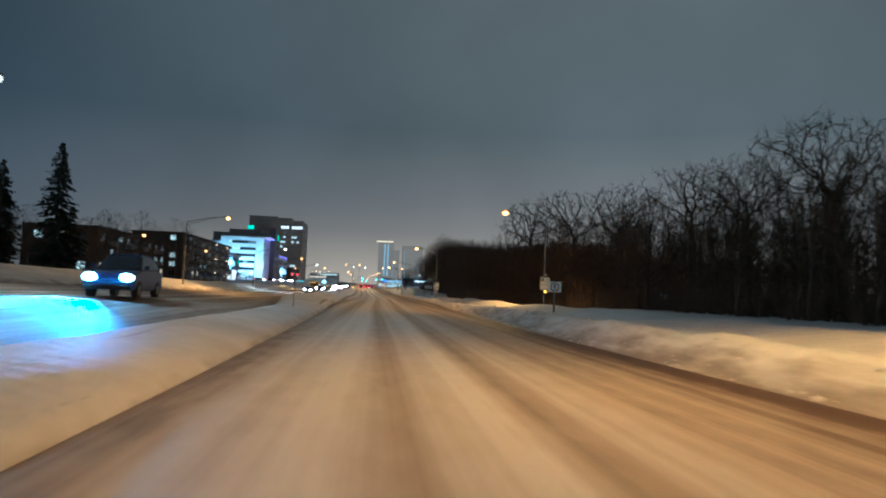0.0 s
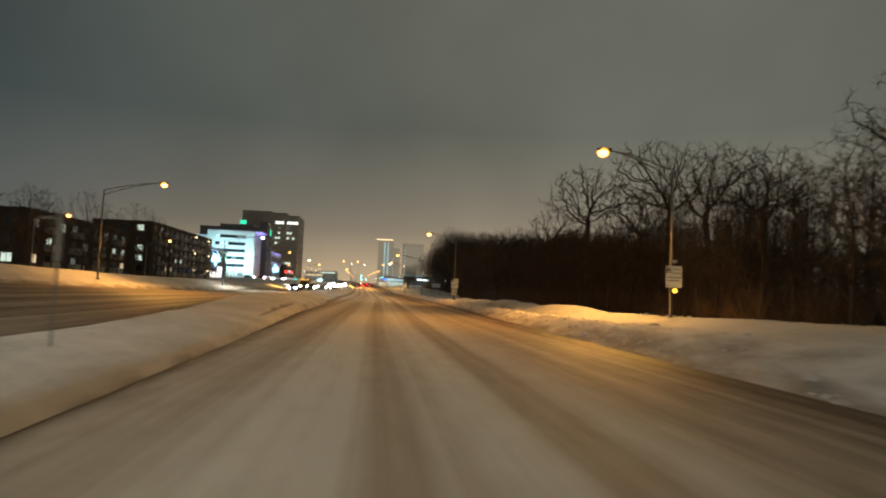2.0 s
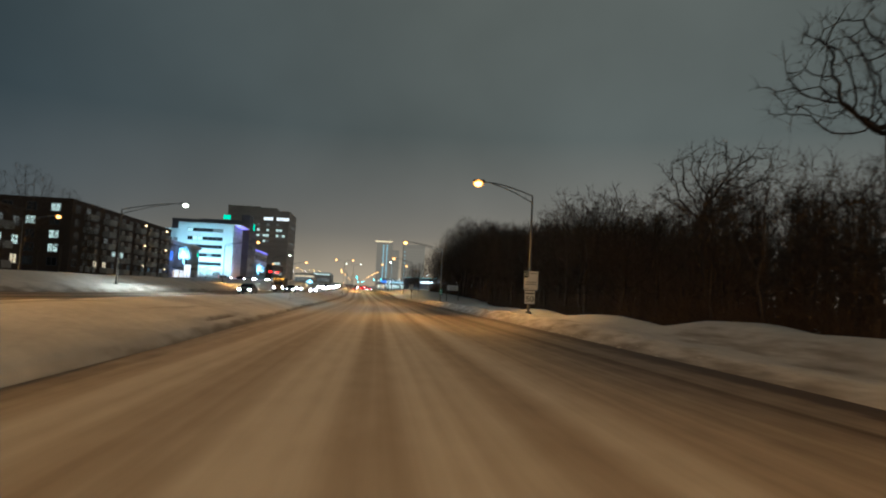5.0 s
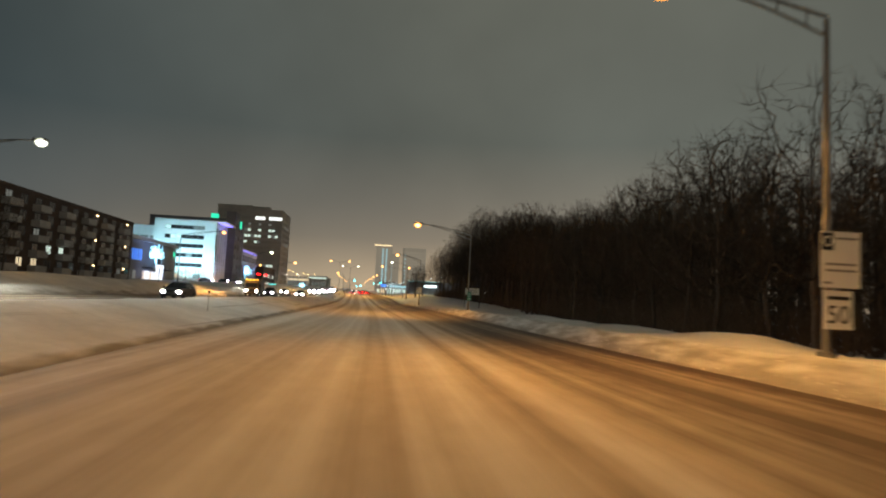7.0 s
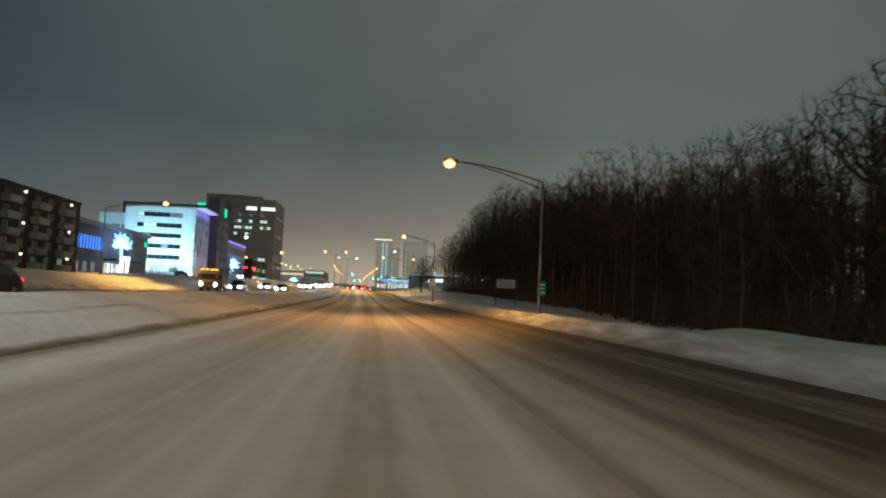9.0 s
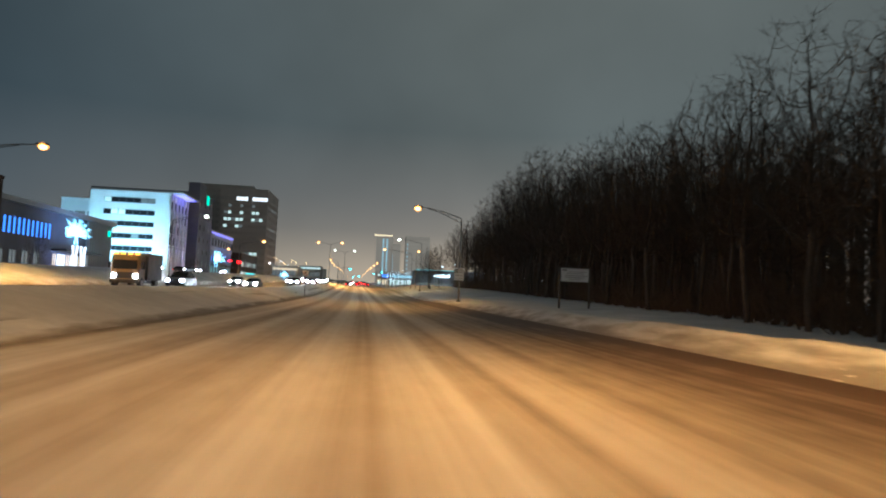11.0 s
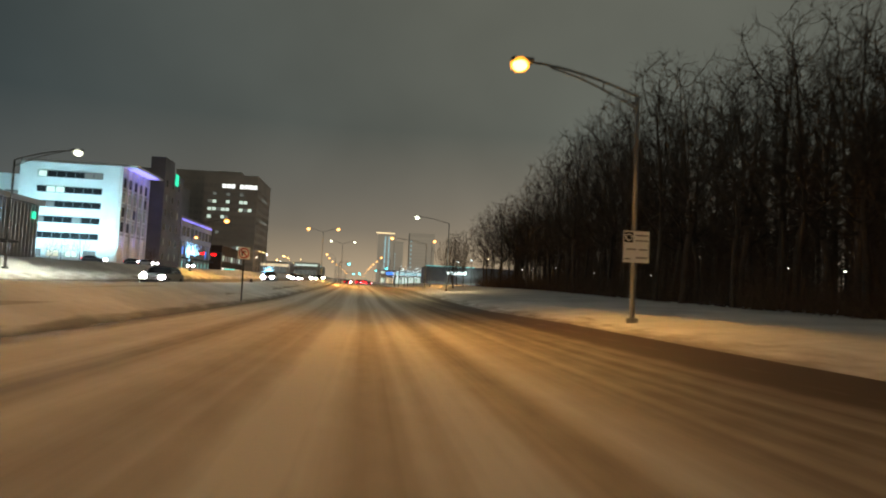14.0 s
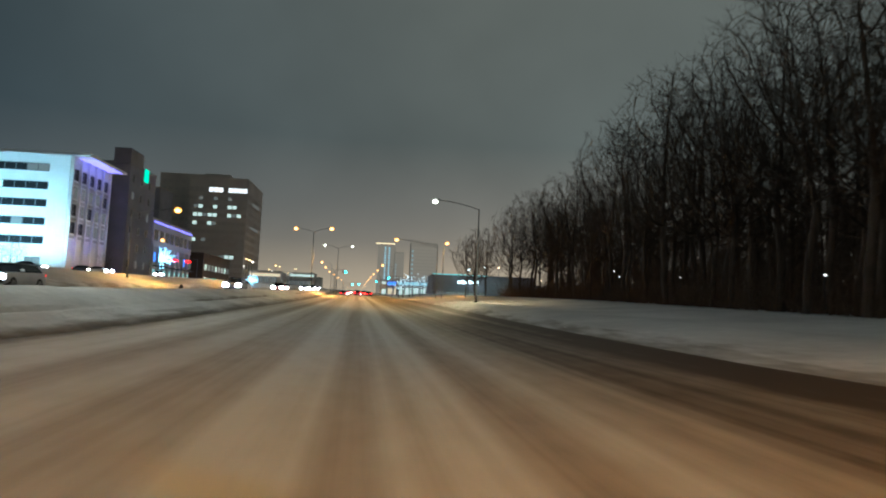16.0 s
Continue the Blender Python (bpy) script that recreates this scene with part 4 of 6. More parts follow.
def window(parent, m, w, h, pane_mat, frame_mat=FRAME, mullions=0):
    """A window at the local matrix m (x along the wall, y into it): frame with its pane."""
    key = (round(w, 2), round(h, 2), pane_mat.name, frame_mat.name, mullions)
    if key not in WINDOW_CACHE:
        bm = bmesh.new()
        f = 0.09
        xs = [-w / 2 - f, -w / 2]
        for k in range(mullions):
            c = -w / 2 + (k + 1) * w / (mullions + 1)
            xs += [c - 0.04, c + 0.04]
        xs += [w / 2, w / 2 + f]
        zs = [-f, 0, h, h + f]
        grid = [[bm.verts.new((gx, -0.09, gz)) for gz in zs] for gx in xs]
        for i in range(len(xs) - 1):
            for j in range(3):
                if j != 1 or i % 2 == 0:
                    bm.faces.new((grid[i][j], grid[i + 1][j], grid[i + 1][j + 1], grid[i][j + 1]))
        for v in [v for v in bm.verts if not v.link_faces]:
            bm.verts.remove(v)
        back = bmesh.ops.extrude_face_region(bm, geom=bm.faces[:])
        bmesh.ops.translate(bm, vec=(0, 0.14, 0), verts=[g for g in back["geom"] if isinstance(g, bmesh.types.BMVert)])
        bmesh.ops.recalc_face_normals(bm, faces=bm.faces[:])
        fr = bpy.data.meshes.new("window_frame")
        bm.to_mesh(fr)
        bm.free()
        fr.materials.append(frame_mat)
        bm = boxed(-w / 2, w / 2, -0.03, 0.04, 0, h)
        pn = bpy.data.meshes.new("pane")
        bm.to_mesh(pn)
        bm.free()
        pn.materials.append(pane_mat)
        WINDOW_CACHE[key] = (fr, pn)
    fr, pn = WINDOW_CACHE[key]
    a = new("window", fr)
    a.parent = parent
    a.matrix_basis = m
    b = new("pane", pn)
    b.parent = a
    return a


def front(x, z):
    return pose(x, 0, z)


def side(w, y, z):
    """On the right-hand end wall, seen from outside."""
    return pose(w, y, z, 0, 0, 90)


def shell(t, w, d, h, wall, sink=2.0, parapet=0.5):
    """Walls with a parapet and a snowy flat roof."""
    bm = boxed(0, w, 0, d, -sink, h)
    part("wall", bm, wall, t)
    bm = bmesh.new()
    for a in ((-0.1, w + 0.1, -0.1, 0.25), (-0.1, w + 0.1, d - 0.25, d + 0.1), (-0.1, 0.25, 0.25, d - 0.25), (w - 0.25, w + 0.1, 0.25, d - 0.25)):
        box(bm, a[0], a[1], a[2], a[3], h + 0.003, h + parapet)
    part("parapet", bm, wall, t)
    part("roof", boxed(0.25, w - 0.25, 0.25, d - 0.25, h + 0.003, h + 0.2), ROOFING, t)


r2 = random.Random(3)

# office building in floodlit white render
off = thing("office_building", (-82.2, 356, 4.0), "white office building floodlit in cold blue-white light", "building")
W, D, H = 22.1, 19.0, 23.6
part("wall", boxed(0, W, 0, D, -3, H), WHITE_WALL, off)
part("roof", boxed(-0.15, W + 3.4, 0.6, D + 0.6, H + 0.004, H + 0.55, bevel=0.05), WHITE_WALL, off, "overhanging flat roof slab")
for k, z in enumerate((20.25, 16.7, 13.3, 9.75, 6.1)):
    for j in range(7):
        lit = r2.random()
        mat = PANE_DIM if lit < 0.22 else (PANE_COOL if lit < 0.29 else PANE_DARK)
        window(off, front(4.0 + (j + 0.5) * 14.3 / 7, z), 14.3 / 7 - 0.18, 1.3, mat)
for j in range(4):
    window(off, front(4.6 + j * 4.0, 1.9), 2.6, 1.5, (PANE_DIM, PANE_WARM, PANE_COOL, PANE_DIM)[j], mullions=1)
for z in (8.6, 12.1, 15.6, 19.1):
    for j in range(5):
        window(off, side(W, 2.4 + j * 3.6, z), 2.7, 2.2, PANE_DIM if r2.random() < 0.6 else PANE_DARK, PALE_FRAME, 1)
    part("spandrel", boxed(W + 0.003, W + 0.25, 0.3, D - 0.3, z - 1.0, z - 0.45), PALE_FRAME, off)
for j in range(6):
    y0 = 0.5 + j * 3.6
    part("pillar", boxed(W + 0.003, W + 0.55, y0 - 0.28, y0 + 0.28, -3, H, bevel=0.04), WHITE_WALL, off)
part("light_strip", boxed(W + 0.6, W + 3.2, D * 0.15, D * 0.9, H - 0.12, H - 0.04), PURPLE_GLOW, off, "violet light strip under the eaves")
# wing behind it
wing = thing("office_wing", (-94.5, 366, 4.0), "lower white wing of the office building", "building")
shell(wing, 12.0, 10, 21.4, WHITE_WALL)
for z in (4.5, 8.5, 12.5, 16.5):
    for j in range(3):
        window(wing, front(2 + j * 3.6, z), 2.8, 1.3, PANE_DIM, mullions=1)
for x in (-79.5, -73.5, -67.0, -61.8):
    spot_light("facade_floodlight", (x, 345.0, gh(x, 345.0) + 0.8), (x + 0.4, 356, 18.5), 10500, (0.42, 0.85, 1.0), 110, 0.8, 0.3)
    fl = thing("floodlight", (x, 344.8, gh(x, 344.8)), "small ground floodlight before the white office building", "floodlight", "facade floodlights")
    part("housing", boxed(-0.25, 0.25, -0.2, 0.2, 0.0, 0.4, bevel=0.04), DARKSTEEL, fl)
    part("lens", boxed(-0.2, 0.2, -0.15, 0.15, 0.404, 0.43), WHITE_GLOW, fl)
spot_light("facade_floodlight", (-90, 357, gh(-90, 357) + 0.8), (-89, 366, 16), 4500, (0.40, 0.80, 1.0), 100, 0.8, 0.3)
for yv in (359.5, 365.5, 371.5):
    spot_light("facade_uplight", (-58.2, yv, gh(-58.2, yv) + 0.6), (-59.6, yv, 18), 1300, (0.30, 0.30, 1.0), 60, 0.8, 0.15)
    u = thing("floodlight", (-58.2, yv, gh(-58.2, yv)), "violet ground uplight beside the office pillars", "floodlight", "facade floodlights")
    part("housing", boxed(-0.2, 0.2, -0.2, 0.2, 0, 0.35, bevel=0.04), DARKSTEEL, u)
    part("lens", boxed(-0.15, 0.15, -0.15, 0.15, 0.354, 0.4), WHITE_GLOW, u)

# dark tall block with green sign
dk = thing("dark_office_block", (-92, 380, 4.2), "tall dark office block behind the white building", "building")
shell(dk, 34.3, 18, 27.0, DARK_BRICK)
part("stair_tower", boxed(30.6, 34.35, -0.3, 8.0, 27.0, 30.6), DARK_BRICK, dk)
part("sign", boxed(34.35, 34.6, 9.2, 11.6, 24.4, 27.6), GREEN_GLOW, dk, "green illuminated square sign")
for z in (3, 7, 11, 15, 19, 23):
    for j in range(3):
        window(dk, side(34.3, 2.5 + j * 5.4, z), 1.1, 1.7, PANE_DARK if r2.random() < 0.85 else PANE_DIM)
    for j in range(6):
        window(dk, front(13 + j * 3.2, z), 1.6, 1.5, PANE_DARK)

# block behind it with a green rooftop sign
gb = thing("rear_office_block", (-106, 484, 4.4), "dark office block with a green lit rooftop sign", "building")
shell(gb, 22, 16, 37.6, DARK_BRICK)
for z in (20, 24, 28, 32):
    for j in range(6):
        window(gb, front(2.2 + j * 3.4, z), 1.8, 1.5, PANE_DARK)
for q in (13.2, 16.6):
    part("sign_post", boxed(q - 0.08, q + 0.08, 0.5, 0.66, 37.8, 38.5), DARKSTEEL, gb)
part("rooftop_sign", boxed(12.8, 17.0, 0.4, 0.75, 38.503, 41.2, bevel=0.05), GREEN_GLOW, gb, "green illuminated rooftop sign")

# lower block lit in violet
vi = thing("violet_lit_block", (-66, 398.6, 3.6), "lower block with violet light along its upper storey", "building")
shell(vi, 8.0, 36.4, 17.0, CONCRETE)
part("upper_band", boxed(8.003, 8.3, 0.2, 36.2, 10.2, 16.8), PALE_FRAME, vi)
part("light_strip", boxed(8.35, 8.5, 0.3, 36.0, 16.3, 16.6), PURPLE_GLOW, vi, "violet light strip")
part("canopy", boxed(8.003, 9.6, 0.4, 36.0, 4.9, 5.2, bevel=0.03), DARKSTEEL, vi)
for j in range(8):
    part("fin", boxed(8.0, 8.7, 0.3 + j * 4.5, 0.6 + j * 4.5, -2, 10.1), PALE_FRAME, vi)
    window(vi, side(8.0, 2.7 + j * 4.5, 1.0), 3.4, 3.2, PANE_LOBBY, mullions=2)
    window(vi, side(8.0, 2.7 + j * 4.5, 6.2), 3.0, 2.4, PANE_BLUE if j % 3 == 0 else PANE_DIM, mullions=1)
    window(vi, side(8.3, 2.7 + j * 4.5, 11.8), 3.0, 2.6, PANE_DARK, mullions=1)
for yv in (402, 411, 420, 430):
    spot_light("facade_uplight", (-55.4, yv, gh(-55.4, yv) + 0.6), (-57.8, yv, 21), 3200, (0.30, 0.30, 1.0), 80, 0.8, 0.15)

# brown shopfront block
br = thing("brown_shop_block", (-72.5, 438, 4.0), "low brown brick block with lit shop windows", "building")
shell(br, 18, 38, 10.5, BRICK)
for j in range(8):
    window(br, side(18, 3 + j * 4.6, 0.6), 3.6, 2.6, (PANE_WHITE, PANE_WARM, PANE_COOL)[j % 3], mullions=2)
    window(br, side(18, 3 + j * 4.6, 5.6), 2.6, 1.8, PANE_DIM if j % 3 else PANE_COOL, mullions=1)
for j in range(3):
    window(br, front(3 + j * 5, 5.6), 2.4, 1.8, PANE_DIM, mullions=1)

# office tower
tw = thing("office_tower", (-83.6, 521, 4.6), "tall brown concrete office tower with scattered lit windows", "building")
shell(tw, 25.2, 38, 48.5, TOWER_WALL, parapet=1.0)
LIT_BAYS = {0: (4, 5, 6, 8, 9, 10, 11), 1: (2, 5, 8), 2: (1, 2, 5, 8, 9), 3: (1, 2, 3, 4, 5, 8, 9, 10), 4: (1, 4, 5), 6: (1, 3), 8: (7, 8, 9), 9: (2, 3)}
for fl_ in range(12):
    z = 42.9 - fl_ * 3.7
    part("ledge", boxed(-0.12, 25.32, -0.14, -0.003, z - 1.0, z - 0.6), TOWER_WALL, tw)
    part("side_ledge", boxed(25.203, 25.5, 0.2, 37.8, z - 1.0, z - 0.6), TOWER_WALL, tw)
    for j in range(12):
        on = j in LIT_BAYS.get(fl_, ())
        glow = PANE_WHITE if fl_ == 0 else (PANE_COOL if (j + fl_) % 3 else PANE_DIM)
        window(tw, front(1.1 + j * 2.09, z), 1.75, 2.0 if fl_ == 0 else 1.5, glow if on else PANE_DUSK, TOWER_WALL)
    for j in range(9):
        window(tw, side(25.2, 2.4 + j * 4.15, z), 3.2, 1.5, PANE_DIM if fl_ in (1, 4) and 2 < j < 7 else PANE_DUSK, TOWER_WALL)
part("plant_room", boxed(5, 16, 5, 15, 48.8, 51.8), TOWER_WALL, tw)
tl = thing("office_tower", (-104, 545, 4.8), "dark concrete office tower behind the lit one", "building")
shell(tl, 22, 18, 53.5, TOWER_WALL, parapet=1.0)
for fl_ in range(14):
    for j in range(7):
        window(tl, front(2 + j * 3.0, 3 + fl_ * 3.6), 2.0, 1.6, PANE_DUSK if r2.random() < 0.95 else PANE_DIM, TOWER_WALL)

# theatre-like hall, facing the boulevard
ha = thing("low_hall", (-69, 284, 3.0), "long low dark hall with fins and a lit winter emblem", "building", rz=90)
shell(ha, 54, 26, 12.8, DARK_BRICK)
part("eave", boxed(-0.6, 54.8, -1.2, -0.003, 12.5, 13.5), PALE_FRAME, ha, "pale projecting eaves")
for j in range(11):
    part("fin", boxed(40 + j * 1.3, 40.35 + j * 1.3, -0.7, -0.003, -2, 12.4), PALE_FRAME, ha)
for j in range(11):
    window(ha, front(4 + j * 1.75, 6.6), 0.9, 3.2, PANE_BLUE)
for j in range(8):
    window(ha, front(24.5 + j * 2.1, 0.6), 1.8, 3.0, PANE_WARM if j % 3 == 0 else PANE_WHITE, mullions=1)
for j in range(4):
    window(ha, front(3 + j * 4.6, 0.8), 2.4, 2.6, PANE_DIM, mullions=1)
part("canopy", boxed(23, 42, -3.2, -0.003, 4.2, 4.6, bevel=0.05), DARKSTEEL, ha, "flat entrance canopy")
for q in (25.5, 29.5):
    for sx in (-1, 1):
        part("lit_column", tube(bmesh.new(), [(q + 0.15 * sx, -3.8, 0.2), (q + 1.1 * sx, -3.8, 5.6)], [0.10, 0.27], 10), PANE_WHITE, ha, "white lit slanting column")
part("exit_sign", boxed(50.5, 52.0, -0.95, -0.75, 9.6, 11.0), GREEN_GLOW, ha, "small green illuminated sign")
spot_light("facade_floodlight", (-60, 312, gh(-60, 312) + 0.8), (-69, 311, 11), 5000, (0.25, 0.45, 1.0), 100, 0.8, 0.3)
spot_light("canopy_light", (-67.2, 317, 7.0), (-67.2, 317, 0), 500, (1.0, 0.95, 0.85), 150, 0.8, 0.3)


def winter_emblem(place, size, rz, label, wide=1.0):
    """Starburst of lit branches on a short stem."""
    t = thing("winter_emblem", place, label, "light decoration", "lit winter tree emblems", rz=rz)
    for sx in (-1, 1):
        part("stem", tube(bmesh.new(), [(0.07 * size * sx, 0, -0.34 * size), (0.02 * size * sx, 0, 0.02 * size)], size * 0.012, 6), ICE_GLOW, t)
    for k in range(17):
        a = radians(-12 + k * 12.75)
        L = size * (0.40, 0.58, 0.47, 0.62)[k % 4]
        d = Vector((math.cos(a) * wide, 0, math.sin(a)))
        bm = bmesh.new()
        tube(bm, [tuple(d * size * 0.05), tuple(d * L * 0.55), tuple(d * L)], [size * 0.016, size * 0.010, size * 0.004], 5)
        for s in (0.5, 0.72):
            for sg in (1, -1):
                b = Vector((math.cos(a + sg * 0.6) * wide, 0, math.sin(a + sg * 0.6)))
                tube(bm, [tuple(d * L * s), tuple(d * L * s + b * L * 0.2)], [size * 0.007, size * 0.003], 5)
        part("branch", bm, ICE_GLOW, t)
    return t


winter_emblem((-68.1, 316.5, 11.4), 6.6, 76, "ice-blue lit winter tree emblem on the hall wall", 1.35)
winter_emblem((-56.9, 405, 10.2), 6.4, 38, "ice-blue lit winter tree emblem before the violet block")
winter_emblem((-29.5, 385, 5.3), 2.8, 0, "small ice-blue lit winter tree emblem by the junction")
for x, y, z in ((-56.9, 405, 10.6), (-29.5, 385, 5.3)):
    st = thing("emblem_post", (x, y, gh(x, y) - 0.1), "thin steel post that carries a lit emblem", "post", "emblem posts", rz=0)
    part("post", tube(bmesh.new(), [(0, 0.12, 0), (0, 0.12, z - gh(x, y))], 0.07, 8), DARKSTEEL, st)


# apartment blocks with balconies
def apartment(place, length, height, seed, storeys, label, lit_share):
    t = thing("apartment_block", place, label, "apartment block", "apartment blocks", rz=90)
    q = random.Random(seed)
    shell(t, length, 15, height, BRICK)
    hs = (height - 0.6) / storeys
    n = int(length / 4.6)
    for f in range(storeys):
        z = 0.4 + f * hs
        for j in range(n):
            x = (j + 0.5) * length / n
            p = q.random()
            mat = PANE_COOL if p < lit_share * 0.5 else PANE_WARM if p < lit_share else (PANE_DIM if p < lit_share + 0.12 else PANE_DARK)
            window(t, front(x, z + 0.75), 1.9, 1.45, mat, FRAME, 1)
            if j % 2 == 1:
                b = part("balcony", boxed(x - 1.9, x + 1.9, -1.45, -0.003, z - 0.15, z), BALCONY, t)
                bm = boxed(x - 1.9, x + 1.9, -1.45, -1.37, z + 0.004, z + 1.0)
                box(bm, x - 1.9, x - 1.82, -1.36, -0.01, z + 0.004, z + 1.0)
                box(bm, x + 1.82, x + 1.9, -1.36, -0.01, z + 0.004, z + 1.0)
                part("balcony_panel", bm, BALCONY, b)
        for j in range(3):
            p = q.random()
            window(t, pose(0, 3 + j * 4.4, z + 0.75, 0, 0, -90), 1.7, 1.45, PANE_COOL if p < 0.3 else PANE_DARK, FRAME, 1)
    for x in ((length * 0.66, length * 0.93) if storeys > 3 else ()):
        for f in range(0, storeys, 2):
            l_ = part("wall_light", boxed(x - 0.12, x + 0.12, -0.3, -0.01, 0.4 + (f + 1) * hs - 0.45, 0.4 + (f + 1) * hs - 0.2), WARM_GLOW, t, "warm wall lamp")
    return t


apartment((-58, 143, 2.6), 44, 9.8, 1, 3, "three-storey brown apartment block with a few lit windows", 0.14)
apartment((-58, 204, 2.9), 62, 13.6, 2, 5, "five-storey brown apartment block with pale balconies", 0.10)

# shop with lit sign on the right
sh = thing("store_building", (18, 427.5, 3.0), "low dark store with a white lit fascia sign", "building")
shell(sh, 32, 24, 7.6, DARK_BRICK)
part("fascia_light", boxed(-0.2, 17, -0.3, -0.1, 7.9, 8.25), TEAL_GLOW, sh, "teal light line along the roof edge")
for k in range(6):
    part("sign_bar", boxed(7.6 + k * 1.15, 8.35 + k * 1.15, -0.35, -0.1, 5.4, 6.4 if k % 2 else 6.1), FAIRY_GLOW, sh, "white lit sign bar")
for k in range(5):
    window(sh, front(2.2 + k * 3.4, 0.3), 2.8, 2.4, PANE_DIM, mullions=2)

# bright shops further along the right side
for i, (x, y, w, h, mat) in enumerate(((8, 462, 12, 5.5, PANE_COOL), (5, 500, 14, 6, PANE_WARM), (3, 545, 12, 7, PANE_COOL), (-47, 474, 12, 4.5, PANE_DIM), (-48, 600, 14, 7, PANE_DIM))):
    g = gh(x, y)
    s = thing("shop", (x, y, g), "small bright shop beside the boulevard", "shop", "bright shops", rz=0)
    shell(s, w, 14, h, CONCRETE)
    for j in range(int(w / 2.6)):
        window(s, front(1.5 + j * 2.6, 0.4), 2.1, 2.6, mat, mullions=1)
    part("sign_band", boxed(0.4, w - 0.4, -0.3, -0.1, h - 1.6, h - 0.5), (PALE_GLOW, PANE_BLUE, PANE_COOL, PANE_WARM, PANE_COOL)[i], s, "glowing sign band")

# distant towers; the faint glow of their fronts and bands imitates haze
HAZE_FRONT = material("haze_glow", (0.3, 0.28, 0.25), 0.4, emit=(1.0, 0.86, 0.66), power=0.15)
CROWN_GLOW = material("crown_glow", (0.9, 0.8, 0.6), 0.5, emit=(1.0, 0.76, 0.42), power=1.3)
STRIP_GLOW = material("dim_strip_light", (0.5, 0.6, 0.6), 0.5, emit=(0.5, 0.85, 0.95), power=0.32)
HAZE_BAND = material("haze_window_band", (0.3, 0.28, 0.25), 0.4, emit=(1.0, 0.86, 0.66), power=0.18)


def hazy_tower(place, w, d, h, label):
    f = thing("distant_tower", place, label, "building", "distant towers")
    shell(f, w, d, h, HAZE_WALL, parapet=0.1)
    # added glowing sheet and bands lift the front towards the hazy sky
    part("curtain_wall", boxed(-0.1, w + 0.1, -0.35, -0.05, 0.0, h + 0.2), HAZE_FRONT, f, "faintly glowing sheet that imitates haze before the front")
    for k in range(int((h - 3) / 3.5)):
        part("window_band", boxed(0.6, w - 0.6, -0.42, -0.3, 1.2 + k * 3.5, 3.3 + k * 3.5), HAZE_BAND, f)
    return f


ft = hazy_tower((4, 1430, 12), 33, 25, 94, "distant slim tower with a lit crown and light strips")
part("crown", boxed(-4, 31, -0.6, -0.2, 97.0, 99.0), CROWN_GLOW, ft, "glowing crown band")
for x in (12.4, 19.5):
    for k in range(15):
        part("light", boxed(x, x + 2.8, -0.6, -0.1, 24 + k * 4.6, 26.8 + k * 4.6), PALE_GLOW, ft)
for x, y, w, h in ((36, 900, 27, 57), (27, 1150, 13, 66)):
    f = hazy_tower((x, y, 8), w, 20, h, "distant tower with glowing front and window bands that imitate haze")
    for k in range(9):
        part("light", boxed(1.0, 2.6, -0.55, -0.1, 10 + k * 4.6, 12 + k * 4.6), STRIP_GLOW, f)
for x, y, w, h in ((-120, 640, 40, 20), (-70, 720, 30, 13), (-150, 460, 40, 18), (70, 620, 50, 10), (90, 520, 45, 9), (-130, 300, 30, 12)):
    f = thing("distant_building", (x, y, 5), "distant building, its walls paled as if by haze, with a few lit windows", "building", "distant buildings")
    shell(f, w, 20, h, HAZE_WALL)
    for k in range(16):
        window(f, front(2 + r2.random() * (w - 4), 2 + r2.random() * (h - 5)), 2.0, 1.6, r2.choice((PANE_DIM, PANE_WARM, PANE_COOL)))
# lights beyond the woods
for i in range(16):
    y = 325 + 11 * i + r2.uniform(-4, 4)
    x = 42 + r2.uniform(0, 60)
    st = thing("car_park_lamp", (x, y, gh(x, y) - 0.1), "distant car park lamp beyond the woods", "street lamp", "car park lamps")
    part("pole", tube(bmesh.new(), [(0, 0, 0), (0, 0, 7.5)], [0.08, 0.06], 8), DARKSTEEL, st)
    hd_ = part("lantern", boxed(-0.35, 0.35, -0.25, 0.25, 7.45, 7.65, bevel=0.04), DARKSTEEL, st)
    part("lens", ball(bmesh.new(), (0, -0.1, 7.42), 0.2, (1.2, 1, 0.6)), WHITE_GLOW if i % 3 else WARM_GLOW, hd_)


# lamps before the store and a warm one behind it
for x, y, z, warm in ((28.5, 424, 12.6, False), (33.6, 424.6, 13.6, False), (53, 503, 18.6, True)):
    base = gh(x, y) - 0.1
    st = thing("car_park_lamp", (x, y, base), "tall car park lamp with warm light behind the store" if warm else "tall car park lamp with cool light before the store", "street lamp", "car park lamps")
    part("pole", tube(bmesh.new(), [(0, 0, 0), (0, 0, z - base)], [0.1, 0.07], 8), DARKSTEEL, st)
    hd_ = part("lantern", boxed(-0.4, 0.4, -0.3, 0.3, z - base, z - base + 0.2, bevel=0.04), DARKSTEEL, st)
    part("lens", ball(bmesh.new(), (0, -0.1, z - base - 0.05), 0.36, (1.2, 1, 0.7)), WARM_GLOW if warm else FAIRY_GLOW, hd_)
    if not warm:
        spot_light("car_park_light", (x, y - 0.1, z - 0.6), (x, y + 0.6, 0), 900, (0.75, 1.0, 0.92), 165, 0.5, 0.25)
